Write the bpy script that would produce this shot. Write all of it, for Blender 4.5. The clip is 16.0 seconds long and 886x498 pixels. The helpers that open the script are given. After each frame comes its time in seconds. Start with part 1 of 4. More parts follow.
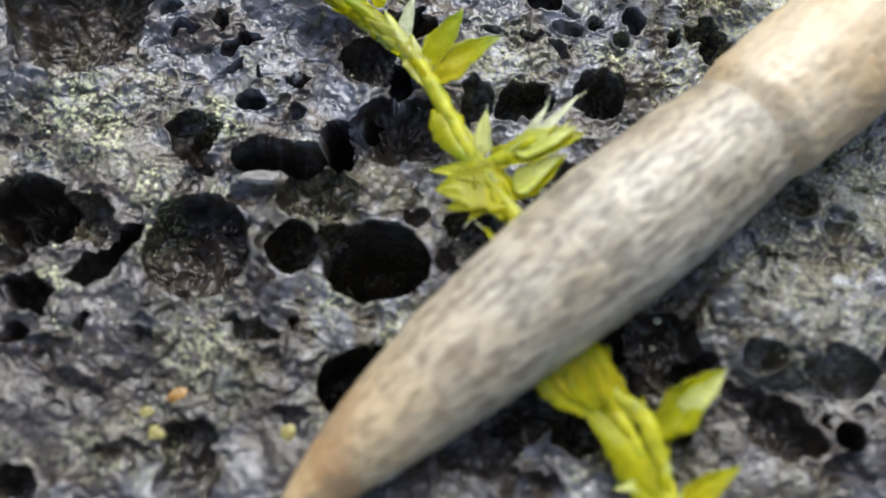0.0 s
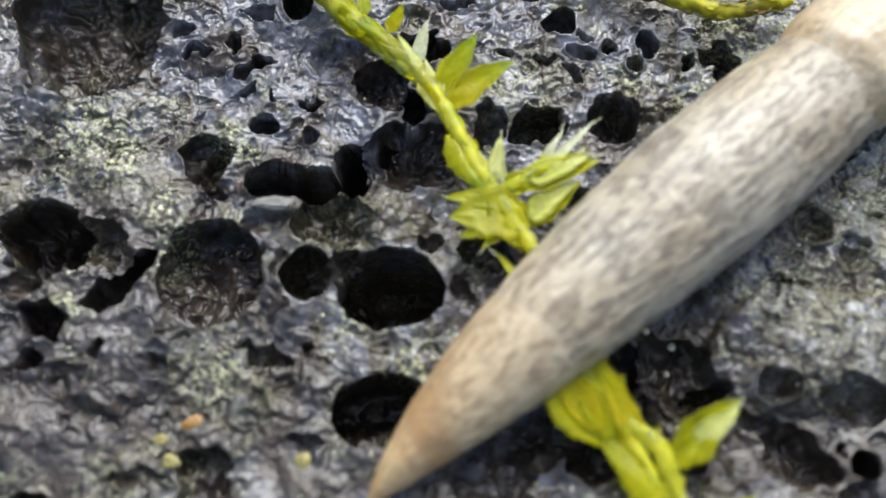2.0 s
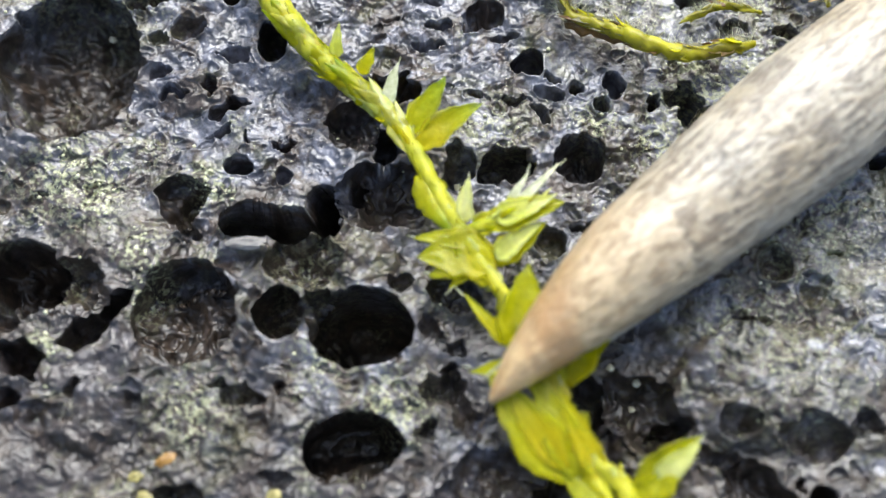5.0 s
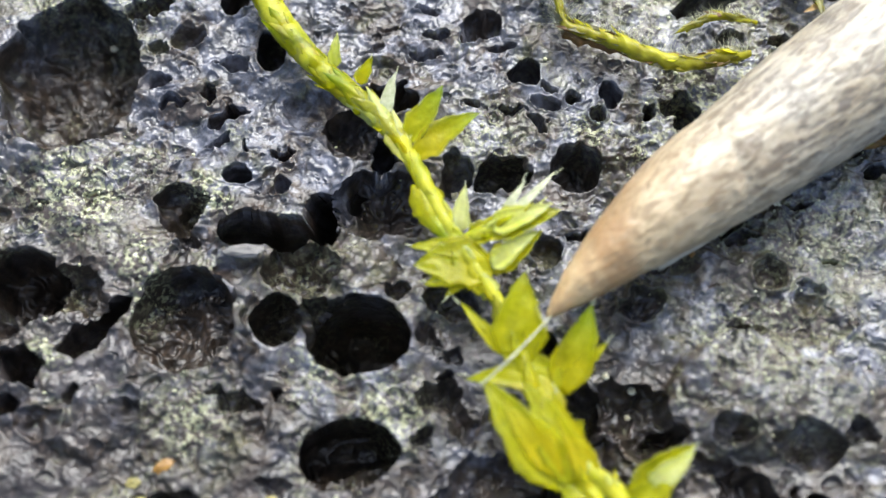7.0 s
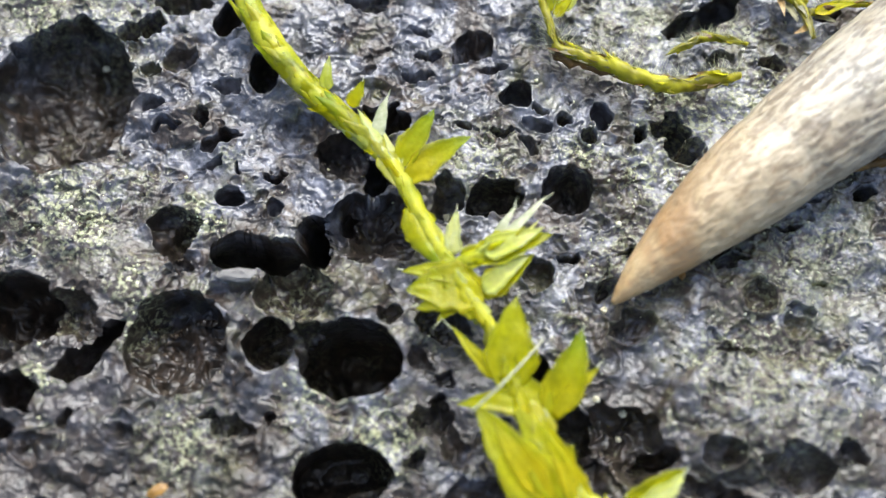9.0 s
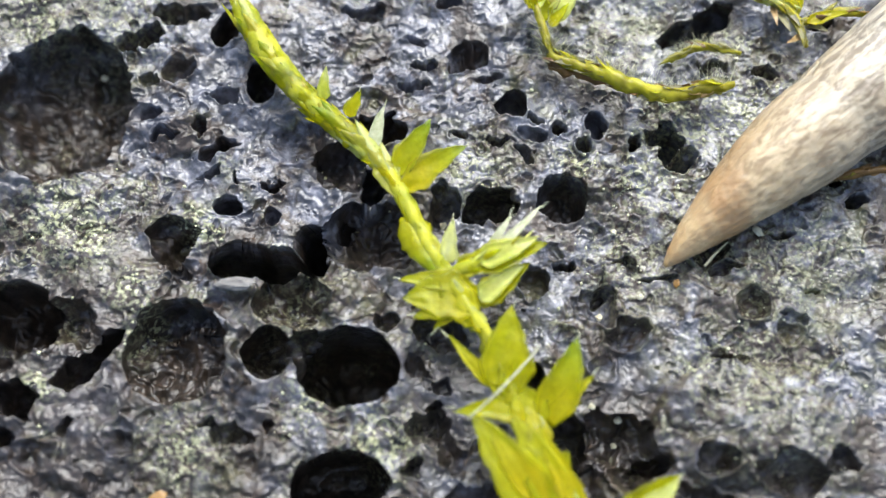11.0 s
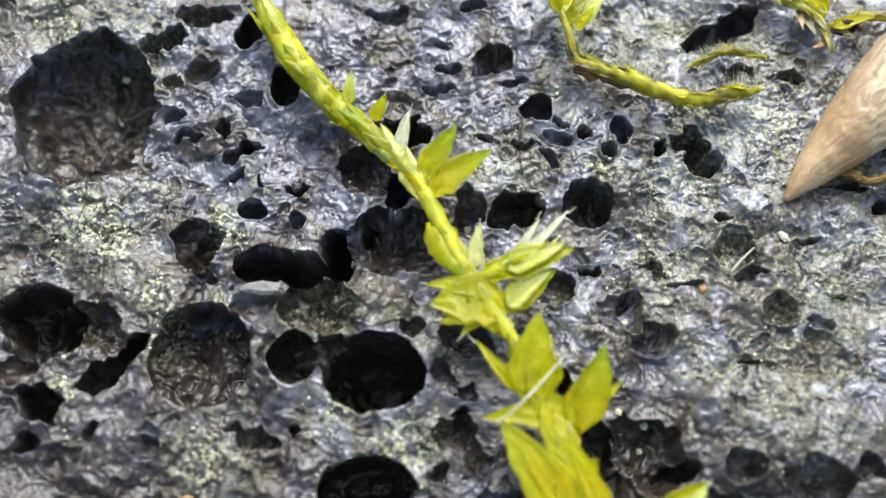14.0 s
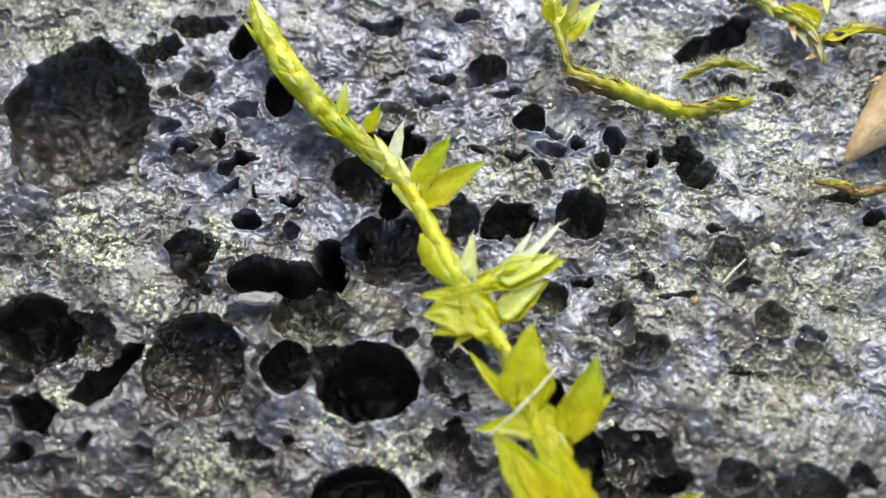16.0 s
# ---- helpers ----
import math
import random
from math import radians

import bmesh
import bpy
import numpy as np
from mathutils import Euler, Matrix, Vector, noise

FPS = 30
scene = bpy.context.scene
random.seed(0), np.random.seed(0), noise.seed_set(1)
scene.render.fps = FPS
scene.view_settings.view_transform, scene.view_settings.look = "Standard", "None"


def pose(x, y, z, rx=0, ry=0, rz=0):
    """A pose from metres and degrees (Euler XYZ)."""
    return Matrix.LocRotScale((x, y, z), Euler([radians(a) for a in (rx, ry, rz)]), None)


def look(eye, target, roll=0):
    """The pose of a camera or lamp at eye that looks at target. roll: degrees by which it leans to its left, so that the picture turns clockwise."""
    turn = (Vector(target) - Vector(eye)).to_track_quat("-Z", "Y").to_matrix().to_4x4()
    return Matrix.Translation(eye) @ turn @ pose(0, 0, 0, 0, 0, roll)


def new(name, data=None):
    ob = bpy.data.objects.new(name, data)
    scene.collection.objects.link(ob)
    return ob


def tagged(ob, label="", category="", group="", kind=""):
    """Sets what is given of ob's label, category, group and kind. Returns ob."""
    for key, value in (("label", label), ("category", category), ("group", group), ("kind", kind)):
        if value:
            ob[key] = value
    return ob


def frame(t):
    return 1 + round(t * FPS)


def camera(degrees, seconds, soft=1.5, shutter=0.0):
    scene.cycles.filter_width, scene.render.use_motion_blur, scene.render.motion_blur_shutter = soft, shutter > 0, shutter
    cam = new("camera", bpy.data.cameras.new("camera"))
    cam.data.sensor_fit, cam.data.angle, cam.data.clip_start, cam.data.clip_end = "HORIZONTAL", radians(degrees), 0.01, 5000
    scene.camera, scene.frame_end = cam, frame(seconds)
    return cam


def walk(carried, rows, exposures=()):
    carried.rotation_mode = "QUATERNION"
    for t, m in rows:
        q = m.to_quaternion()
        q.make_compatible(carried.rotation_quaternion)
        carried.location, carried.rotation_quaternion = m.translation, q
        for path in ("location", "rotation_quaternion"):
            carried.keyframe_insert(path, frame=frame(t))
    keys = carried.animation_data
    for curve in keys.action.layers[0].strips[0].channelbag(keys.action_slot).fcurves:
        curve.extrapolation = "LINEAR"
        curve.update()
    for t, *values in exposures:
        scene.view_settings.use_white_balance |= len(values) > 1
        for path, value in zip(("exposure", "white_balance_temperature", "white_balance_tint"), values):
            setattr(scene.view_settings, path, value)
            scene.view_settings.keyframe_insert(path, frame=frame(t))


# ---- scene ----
cam = camera(46.2, 16.0, soft=1.5)
cam.data.dof.use_dof = True
cam.data.dof.focus_distance = 0.0435
cam.data.dof.aperture_fstop = 30.0
# seconds, eye in metres, turn in degrees
PATH = [
    (0.0, -0.00022, -0.01504, 0.03646, 20.046, 0.044, 0.090),
    (0.5, 0.00024, -0.01462, 0.03675, 19.815, 0.262, 0.130),
    (1.0, 0.00006, -0.01409, 0.03697, 19.625, 0.264, 0.124),
    (1.5, -0.00005, -0.01356, 0.03716, 19.620, 0.161, 0.090),
    (2.0, -0.00068, -0.01386, 0.03685, 19.677, 0.142, 0.129),
    (2.5, -0.00051, -0.01461, 0.03681, 20.247, -0.019, 0.133),
    (3.0, -0.00015, -0.01406, 0.03715, 19.999, 0.042, 0.049),
    (3.5, 0.00000, -0.01363, 0.03745, 19.979, 0.020, 0.047),
    (4.0, 0.00027, -0.01313, 0.03789, 19.877, -0.033, -0.082),
    (4.2, 0.00039, -0.01319, 0.03783, 19.951, 0.045, -0.001),
    (6.3, 0.00042, -0.01284, 0.03846, 20.345, 0.073, -0.186),
    (6.5, 0.00059, -0.01282, 0.03836, 20.318, 0.335, 0.077),
    (7.0, 0.00072, -0.01314, 0.03831, 20.608, 0.257, 0.130),
    (7.5, 0.00080, -0.01290, 0.03852, 20.565, 0.212, 0.079),
    (8.0, 0.00111, -0.01241, 0.03885, 20.301, 0.303, 0.114),
    (8.2, 0.00100, -0.01227, 0.03889, 20.404, 0.264, 0.019),
    (10.3, 0.00083, -0.01168, 0.03927, 19.601, 0.040, -0.178),
    (10.5, 0.00148, -0.01158, 0.03949, 19.824, 0.134, -0.234),
    (11.0, 0.00089, -0.01185, 0.03941, 20.160, -0.031, -0.273),
    (11.5, -0.00013, -0.01165, 0.03949, 19.944, -0.137, -0.200),
    (12.0, 0.00028, -0.01154, 0.03950, 19.788, -0.072, -0.186),
    (12.5, -0.00011, -0.01134, 0.03952, 19.777, -0.108, -0.112),
    (13.0, 0.00012, -0.01143, 0.03948, 20.004, -0.202, -0.101),
    (13.5, -0.00027, -0.01157, 0.03929, 20.040, -0.297, -0.093),
    (14.0, -0.00018, -0.01145, 0.03944, 19.894, -0.134, -0.126),
    (14.5, -0.00005, -0.01158, 0.03944, 20.066, -0.150, -0.068),
    (15.0, 0.00003, -0.01139, 0.03955, 19.965, -0.196, -0.095),
    (15.5, -0.00006, -0.01134, 0.03958, 19.987, -0.226, -0.077),
    (16.0, 0.00001, -0.01112, 0.03976, 19.928, -0.256, -0.096),
]
walk(cam, [(t, pose(x, y, z, rx, ry, rz)) for t, x, y, z, rx, ry, rz in PATH],
     exposures=((0.0, 0.80, 6250, 6), (2.0, 0.88, 6250, 6), (3.5, 1.22, 6250, 6), (16.0, 1.20, 6250, 6)))

# ---- light: bright overcast sky, with the brighter part of it ahead of the camera ----
world = bpy.data.worlds.new("sky")
scene.world = world
world.use_nodes = True
wn = world.node_tree.nodes
sky = wn.new("ShaderNodeTexSky")
sky.sky_type = "NISHITA"
sky.sun_disc = False
sky.sun_elevation = radians(50)
sky.sun_rotation = radians(10)
sky.air_density, sky.dust_density, sky.ozone_density = 1.0, 6.0, 1.2
world.node_tree.links.new(sky.outputs[0], wn["Background"].inputs[0])
wn["Background"].inputs[1].default_value = 0.105
sun = new("sun", bpy.data.lights.new("sun", "SUN"))
sun.data.energy = 1.5
sun.data.angle = radians(43)
sun.data.color = (0.875, 0.935, 1.0)
sun.matrix_world = look((0.14, 0.82, 1.0), (0, 0, 0))

MM = 0.001


# ---- materials ----
def material(name):
    m = bpy.data.materials.new(name)
    m.use_nodes = True
    return m, m.node_tree.nodes, m.node_tree.links, m.node_tree.nodes["Principled BSDF"]


def noise_node(n, l, where, scale, detail=4.0, rough=0.6, distort=0.0):
    x = n.new("ShaderNodeTexNoise")
    x.inputs["Scale"].default_value = scale
    x.inputs["Detail"].default_value = detail
    x.inputs["Roughness"].default_value = rough
    x.inputs["Distortion"].default_value = distort
    l.new(where, x.inputs["Vector"])
    return x.outputs["Fac"]


def ramp(n, l, fac, *stops):
    x = n.new("ShaderNodeValToRGB")
    while len(x.color_ramp.elements) < len(stops):
        x.color_ramp.elements.new(0.5)
    for e, (p, c) in zip(x.color_ramp.elements, stops):
        e.position = p
        e.color = (*c, 1) if len(c) == 3 else (c[0], c[0], c[0], 1)
    l.new(fac, x.inputs["Fac"])
    return x.outputs["Color"]


def blend(n, l, fac, a, b, how="MIX"):
    x = n.new("ShaderNodeMix")
    x.data_type, x.blend_type = "RGBA", how
    for socket, v in ((x.inputs[0], fac), (x.inputs[6], a), (x.inputs[7], b)):
        if isinstance(v, (int, float)):
            socket.default_value = v
        elif isinstance(v, tuple):
            socket.default_value = (*v, 1)
        else:
            l.new(v, socket)
    return x.outputs[2]


def bump(n, l, height, strength, distance, normal=None):
    x = n.new("ShaderNodeBump")
    x.inputs["Strength"].default_value = strength
    x.inputs["Distance"].default_value = distance
    l.new(height, x.inputs["Height"])
    if normal is not None:
        l.new(normal, x.inputs["Normal"])
    return x.outputs["Normal"]


def rock_material():
    """Dark brown-grey lava under a film of water, with algae and pale crusts on it."""
    m, n, l, b = material("wet_lava_rock")
    co = n.new("ShaderNodeTexCoord").outputs["Object"]
    big = noise_node(n, l, co, 170, 4, 0.6)
    mid = noise_node(n, l, co, 430, 5, 0.68, 0.7)
    soft = noise_node(n, l, co, 1500, 4, 0.6, 0.4)
    fine = noise_node(n, l, co, 6500, 3, 0.6)
    grey = ramp(n, l, soft, (0.32, (0.030, 0.030, 0.034)), (0.48, (0.085, 0.086, 0.104)), (0.66, (0.205, 0.208, 0.25)))
    brown = ramp(n, l, soft, (0.36, (0.010, 0.0065, 0.0045)), (0.70, (0.070, 0.046, 0.030)))
    mud = ramp(n, l, mid, (0.46, (0,)), (0.55, (0.95,)))
    col = blend(n, l, mud, grey, brown)
    olive = ramp(n, l, noise_node(n, l, co, 330, 5, 0.7, 0.8), (0.54, (0,)), (0.66, (0.6,)))
    col = blend(n, l, olive, col, ramp(n, l, fine, (0.35, (0.070, 0.068, 0.028)), (0.7, (0.20, 0.20, 0.10))))
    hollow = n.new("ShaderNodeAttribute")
    hollow.attribute_name = "stain_shade"
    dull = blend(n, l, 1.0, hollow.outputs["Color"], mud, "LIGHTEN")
    # brown film; inside hollows and holes its dark colour stands in for shade
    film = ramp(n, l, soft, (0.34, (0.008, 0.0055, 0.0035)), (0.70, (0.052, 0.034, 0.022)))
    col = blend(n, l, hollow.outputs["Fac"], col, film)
    # mineral flecks and a thin crust of algae
    speck = ramp(n, l, noise_node(n, l, co, 4600, 3, 0.6), (0.49, (0,)), (0.57, (1.0,)))
    patch = ramp(n, l, noise_node(n, l, co, 260, 5, 0.7), (0.55, (0,)), (0.72, (0.6,)))
    crust = n.new("ShaderNodeAttribute")
    crust.attribute_name = "crust"
    patch = blend(n, l, 1.0, patch, crust.outputs["Color"], "ADD")
    both = blend(n, l, 1.0, speck, patch, "MULTIPLY")
    pale = ramp(n, l, fine, (0.35, (0.27, 0.28, 0.13)), (0.65, (0.55, 0.56, 0.36)))
    col = blend(n, l, both, col, pale)
    l.new(col, b.inputs["Base Color"])
    l.new(ramp(n, l, mid, (0.3, (0.42,)), (0.75, (0.62,))), b.inputs["Roughness"])
    b.inputs["IOR"].default_value = 1.5
    wet = ramp(n, l, both, (0.0, (1.0,)), (0.8, (0.25,)))
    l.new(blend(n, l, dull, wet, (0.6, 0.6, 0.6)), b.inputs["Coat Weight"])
    b.inputs["Coat IOR"].default_value = 1.47
    l.new(ramp(n, l, big, (0.35, (0.08,)), (0.7, (0.17,))), b.inputs["Coat Roughness"])
    beads = noise_node(n, l, co, 4700, 1.6, 0.55, 0.4)
    l.new(bump(n, l, beads, 0.4, 0.00006, bump(n, l, soft, 0.3, 0.00012)), b.inputs["Normal"])
    steep = n.new("ShaderNodeMapRange")
    steep.inputs["To Min"].default_value, steep.inputs["To Max"].default_value = 0.000065, 0.00009
    l.new(dull, steep.inputs["Value"])
    film_normal = bump(n, l, beads, 1.0, 0.000075)
    l.new(steep.outputs[0], film_normal.node.inputs["Distance"])
    l.new(film_normal, b.inputs["Coat Normal"])
    return m


def moss_material(name, dark, light, tan, through_it=0.62, glow=0.0, tip=(0.50, 0.60, 0.006), thin=0.0):
    """Wet moss: yellow at a leaf's foot, greener to its tip, one cell thick at the margin."""
    m, n, l, b = material(name)
    co = n.new("ShaderNodeTexCoord").outputs["Object"]
    rnd = n.new("ShaderNodeObjectInfo").outputs["Random"]
    along = n.new("ShaderNodeAttribute")
    along.attribute_name = "along"
    margin = n.new("ShaderNodeAttribute")
    margin.attribute_name = "margin"
    patch = noise_node(n, l, co, 700, 3)
    cells = noise_node(n, l, co, 5000, 3)
    col = ramp(n, l, patch, (0.32, dark), (0.62, light))
    col = blend(n, l, ramp(n, l, rnd, (0.35, (0,)), (0.95, (0.75,))), col, tan)
    col = blend(n, l, ramp(n, l, along.outputs["Fac"], (0.35, (0,)), (0.95, (0.75,))), col, tip)
    col = blend(n, l, 0.3, col, ramp(n, l, cells, (0.3, (0.5,)), (0.7, (1.0,))), "MULTIPLY")
    l.new(col, b.inputs["Base Color"])
    b.inputs["Roughness"].default_value = 0.45
    b.inputs["Specular IOR Level"].default_value = 0.15
    b.inputs["Coat Weight"].default_value = 0.25
    b.inputs["Coat Roughness"].default_value = 0.12
    b.inputs["Subsurface Weight"].default_value = glow
    b.inputs["Subsurface Radius"].default_value = (1.0, 1.0, 0.08)
    b.inputs["Subsurface Scale"].default_value = 0.0005
    normal = bump(n, l, cells, 0.3, 0.00004, bump(n, l, noise_node(n, l, co, 1600, 2), 0.3, 0.0003))
    l.new(normal, b.inputs["Normal"])
    l.new(normal, b.inputs["Coat Normal"])
    tr = n.new("ShaderNodeBsdfTranslucent")
    l.new(col, tr.inputs["Color"])
    mix = n.new("ShaderNodeMixShader")
    mix.inputs[0].default_value = through_it
    l.new(b.outputs[0], mix.inputs[1])
    l.new(tr.outputs[0], mix.inputs[2])
    clear = n.new("ShaderNodeBsdfTransparent")
    edge = n.new("ShaderNodeMixShader")
    l.new(ramp(n, l, margin.outputs["Fac"], (0.45, (0,)), (1.0, (thin,))), edge.inputs[0])
    l.new(mix.outputs[0], edge.inputs[1])
    l.new(clear.outputs[0], edge.inputs[2])
    l.new(edge.outputs[0], n["Material Output"].inputs["Surface"])
    return m


def slug_material(name, pale, tan, grey, mottle):
    m, n, l, b = material(name)
    co = n.new("ShaderNodeTexCoord").outputs["Object"]
    mp = n.new("ShaderNodeMapping")
    mp.inputs["Scale"].default_value = (0.24, 1.0, 1.0)
    l.new(co, mp.inputs["Vector"])
    v = mp.outputs[0]
    big = noise_node(n, l, co, 190, 4, 0.6, 0.6)
    mid = noise_node(n, l, v, 3300, 4, 0.65, 0.5)
    fine = noise_node(n, l, v, 5200, 3)
    col = ramp(n, l, big, (0.36, tan), (0.58, pale))
    spots = ramp(n, l, mid, (0.42, (mottle,)), (0.52, (0,)))
    col = blend(n, l, spots, col, grey)
    fur = n.new("ShaderNodeAttribute")
    fur.attribute_name = "furrow"
    line = ramp(n, l, fur.outputs["Fac"], (0.15, (0.75,)), (0.50, (0,)))
    col = blend(n, l, blend(n, l, 1.0, line, ramp(n, l, big, (0.3, (1.0,)), (0.65, (0.35,))), "MULTIPLY"), col, grey)
    col = blend(n, l, 0.3, col, ramp(n, l, fine, (0.3, (0.6,)), (0.7, (1.0,))), "MULTIPLY")
    # the last millimetres of the tail are a warm orange brown
    sep = n.new("ShaderNodeSeparateXYZ")
    l.new(co, sep.inputs[0])
    rng = n.new("ShaderNodeMapRange")
    rng.inputs["From Min"].default_value, rng.inputs["From Max"].default_value = 0.001, 0.012
    rng.inputs["To Min"].default_value, rng.inputs["To Max"].default_value = 0.9, 0.0
    l.new(sep.outputs[0], rng.inputs["Value"])
    col = blend(n, l, rng.outputs[0], col, blend(n, l, spots, ramp(n, l, big, (0.40, (0.40, 0.22, 0.075)), (0.55, (0.62, 0.46, 0.24))), (0.42, 0.285, 0.14)))
    l.new(col, b.inputs["Base Color"])
    b.inputs["Roughness"].default_value = 0.38
    b.inputs["Subsurface Weight"].default_value = 0.4
    b.inputs["Subsurface Radius"].default_value = (1.0, 0.85, 0.6)
    b.inputs["Subsurface Scale"].default_value = 0.0009
    b.inputs["Coat Weight"].default_value = 0.3
    b.inputs["Coat Roughness"].default_value = 0.3
    l.new(bump(n, l, fine, 0.35, 0.00006, bump(n, l, mid, 0.4, 0.00018)), b.inputs["Normal"])
    return m


def plain_material(name, a, c, rough=0.4, scale=3000, through_it=0.0):
    m, n, l, b = material(name)
    co = n.new("ShaderNodeTexCoord").outputs["Object"]
    f = noise_node(n, l, co, scale, 3)
    l.new(ramp(n, l, f, (0.35, a), (0.65, c)), b.inputs["Base Color"])
    b.inputs["Roughness"].default_value = rough
    b.inputs["Transmission Weight"].default_value = through_it
    l.new(bump(n, l, f, 0.4, 0.00004), b.inputs["Normal"])
    return m


ROCK = rock_material()
LEAF = moss_material("moss_leaf", (0.44, 0.46, 0.001), (0.74, 0.71, 0.002), (0.80, 0.66, 0.002), 0.3, 0.6, tip=(0.54, 0.59, 0.004), thin=0.65)
GREEN = moss_material("moss_green", (0.46, 0.49, 0.001), (0.70, 0.68, 0.002), (0.78, 0.64, 0.002), 0.3, 0.6, tip=(0.18, 0.40, 0.003), thin=0.6)
STEM = moss_material("moss_stem", (0.32, 0.36, 0.01), (0.64, 0.62, 0.05), (0.70, 0.57, 0.006), 0.2, 0.7, tip=(0.70, 0.68, 0.02))
PALE = moss_material("moss_pale", (0.60, 0.68, 0.05), (0.84, 0.86, 0.16), (0.86, 0.88, 0.28), 0.2, 0.5, tip=(0.80, 0.84, 0.24), thin=0.55)
OLIVE = moss_material("moss_olive", (0.20, 0.18, 0.015), (0.46, 0.43, 0.025), (0.38, 0.33, 0.09), 0.15, 0.8, tip=(0.30, 0.27, 0.05), thin=0.5)
DEAD = moss_material("moss_dead", (0.07, 0.040, 0.015), (0.22, 0.12, 0.035), (0.24, 0.17, 0.06), 0.1, tip=(0.12, 0.07, 0.03))
WITHER = moss_material("moss_withered", (0.20, 0.18, 0.10), (0.40, 0.38, 0.24), (0.36, 0.33, 0.16), 0.3, tip=(0.30, 0.28, 0.18), thin=0.6)
STRAW = plain_material("dead_straw", (0.20, 0.12, 0.05), (0.42, 0.30, 0.14))
HAIR = plain_material("hair_point", (0.42, 0.44, 0.24), (0.62, 0.62, 0.42), 0.35)
THREAD = plain_material("slime_thread", (0.36, 0.36, 0.22), (0.52, 0.51, 0.36), 0.3)
GRAIN = plain_material("pale_grain", (0.50, 0.46, 0.30), (0.75, 0.72, 0.55), 0.35)
CRUST = plain_material("lichen_crust", (0.36, 0.36, 0.20), (0.60, 0.60, 0.42), 0.3)
AMBER = plain_material("amber_flake", (0.20, 0.10, 0.015), (0.34, 0.18, 0.035), 0.4)
SKIN = slug_material("slug_skin", (0.48, 0.43, 0.335), (0.40, 0.33, 0.22), (0.115, 0.092, 0.072), 0.74)
MANTLE = slug_material("slug_mantle", (0.62, 0.53, 0.38), (0.54, 0.39, 0.21), (0.34, 0.25, 0.16), 0.4)
OCHRE = plain_material("ochre_flake", (0.20, 0.17, 0.05), (0.34, 0.30, 0.10), 0.4)
SLIVER = plain_material("rock_sliver", (0.11, 0.105, 0.10), (0.22, 0.21, 0.20), 0.5, 1500)
FOOT = plain_material("slug_sole", (0.42, 0.37, 0.28), (0.55, 0.50, 0.40), 0.3, 1500)
DARK = plain_material("eye_spot", (0.02, 0.02, 0.02), (0.04, 0.03, 0.03), 0.2)


# ---- helpers ----
def mesh_object(name, verts, faces, mat, parent=None, label="", smooth=True):
    me = bpy.data.meshes.new(name)
    me.from_pydata([tuple(v) for v in verts], [], faces)
    me.materials.append(mat)
    if smooth:
        me.polygons.foreach_set("use_smooth", [True] * len(me.polygons))
    me.update()
    ob = new(name, me)
    if parent is not None:
        ob.parent = parent
    if label:
        ob["label"] = label
    return ob


def lattice(ix, iy, seed):
    h = (ix.astype(np.int64) * 374761393 + iy.astype(np.int64) * 668265263 + seed * 974634599) & 0x7FFFFFFF
    h = ((h ^ (h >> 13)) * 1274126177) & 0x7FFFFFFF
    return ((h ^ (h >> 16)) & 0xFFFFFF) / float(0xFFFFFF) * 2 * np.pi


def perlin(x, y, seed=0):
    ix, iy = np.floor(x), np.floor(y)
    fx, fy = x - ix, y - iy
    u, v = fx * fx * fx * (fx * (fx * 6 - 15) + 10), fy * fy * fy * (fy * (fy * 6 - 15) + 10)

    def corner(a, b):
        g = lattice(ix + a, iy + b, seed)
        return np.cos(g) * (fx - a) + np.sin(g) * (fy - b)

    lo = corner(0, 0) * (1 - u) + corner(1, 0) * u
    hi = corner(0, 1) * (1 - u) + corner(1, 1) * u
    return (lo * (1 - v) + hi * v) * 1.5


# ---- the rock: one sheet, finest where the camera passes, with its gas bubbles sunk into it ----
def spread(lo, hi, step, far, growth):
    xs = list(np.arange(lo, hi + step / 2, step))
    d, left, right = step, [], []
    while not right or right[-1] < far:
        d *= growth
        right.append((right[-1] if right else xs[-1]) + d)
        left.append((left[-1] if left else xs[0]) - d)
    return np.array(left[::-1] + xs + right)


GX = spread(-20.0, 20.5, 0.040, 40000.0, 1.3)
GY = spread(-12.5, 16.5, 0.040, 40000.0, 1.3)
X, Y = np.meshgrid(GX, GY)
near = np.clip(1.6 - np.maximum(np.abs(X) / 22, np.abs(Y - 2) / 17), 0, 1)
WX = X + 0.32 * perlin(X * 0.9, Y * 0.9, 11) + 0.16 * perlin(X * 2.3, Y * 2.3, 12) + 0.05 * perlin(X * 5, Y * 5, 13)
WY = Y + 0.32 * perlin(X * 0.9, Y * 0.9, 21) + 0.16 * perlin(X * 2.3, Y * 2.3, 22) + 0.05 * perlin(X * 5, Y * 5, 23)
LX = X + 0.32 * perlin(X * 0.9, Y * 0.9, 11) + 0.15 * perlin(X * 2.3, Y * 2.3, 12)
LY = Y + 0.32 * perlin(X * 0.9, Y * 0.9, 21) + 0.15 * perlin(X * 2.3, Y * 2.3, 22)
SUNK = np.zeros_like(X)
LIP = np.zeros_like(X)
FLOOR = np.zeros_like(X)
CRUSTY = np.zeros_like(X)
OUTX, OUTY = np.zeros_like(X), np.zeros_like(X)
STAIN_SHADE = np.zeros_like(X)


def window(x, y, r):
    i0, i1 = np.searchsorted(GX, (x - r, x + r))
    j0, j1 = np.searchsorted(GY, (y - r, y + r))
    return slice(j0, j1), slice(i0, i1)


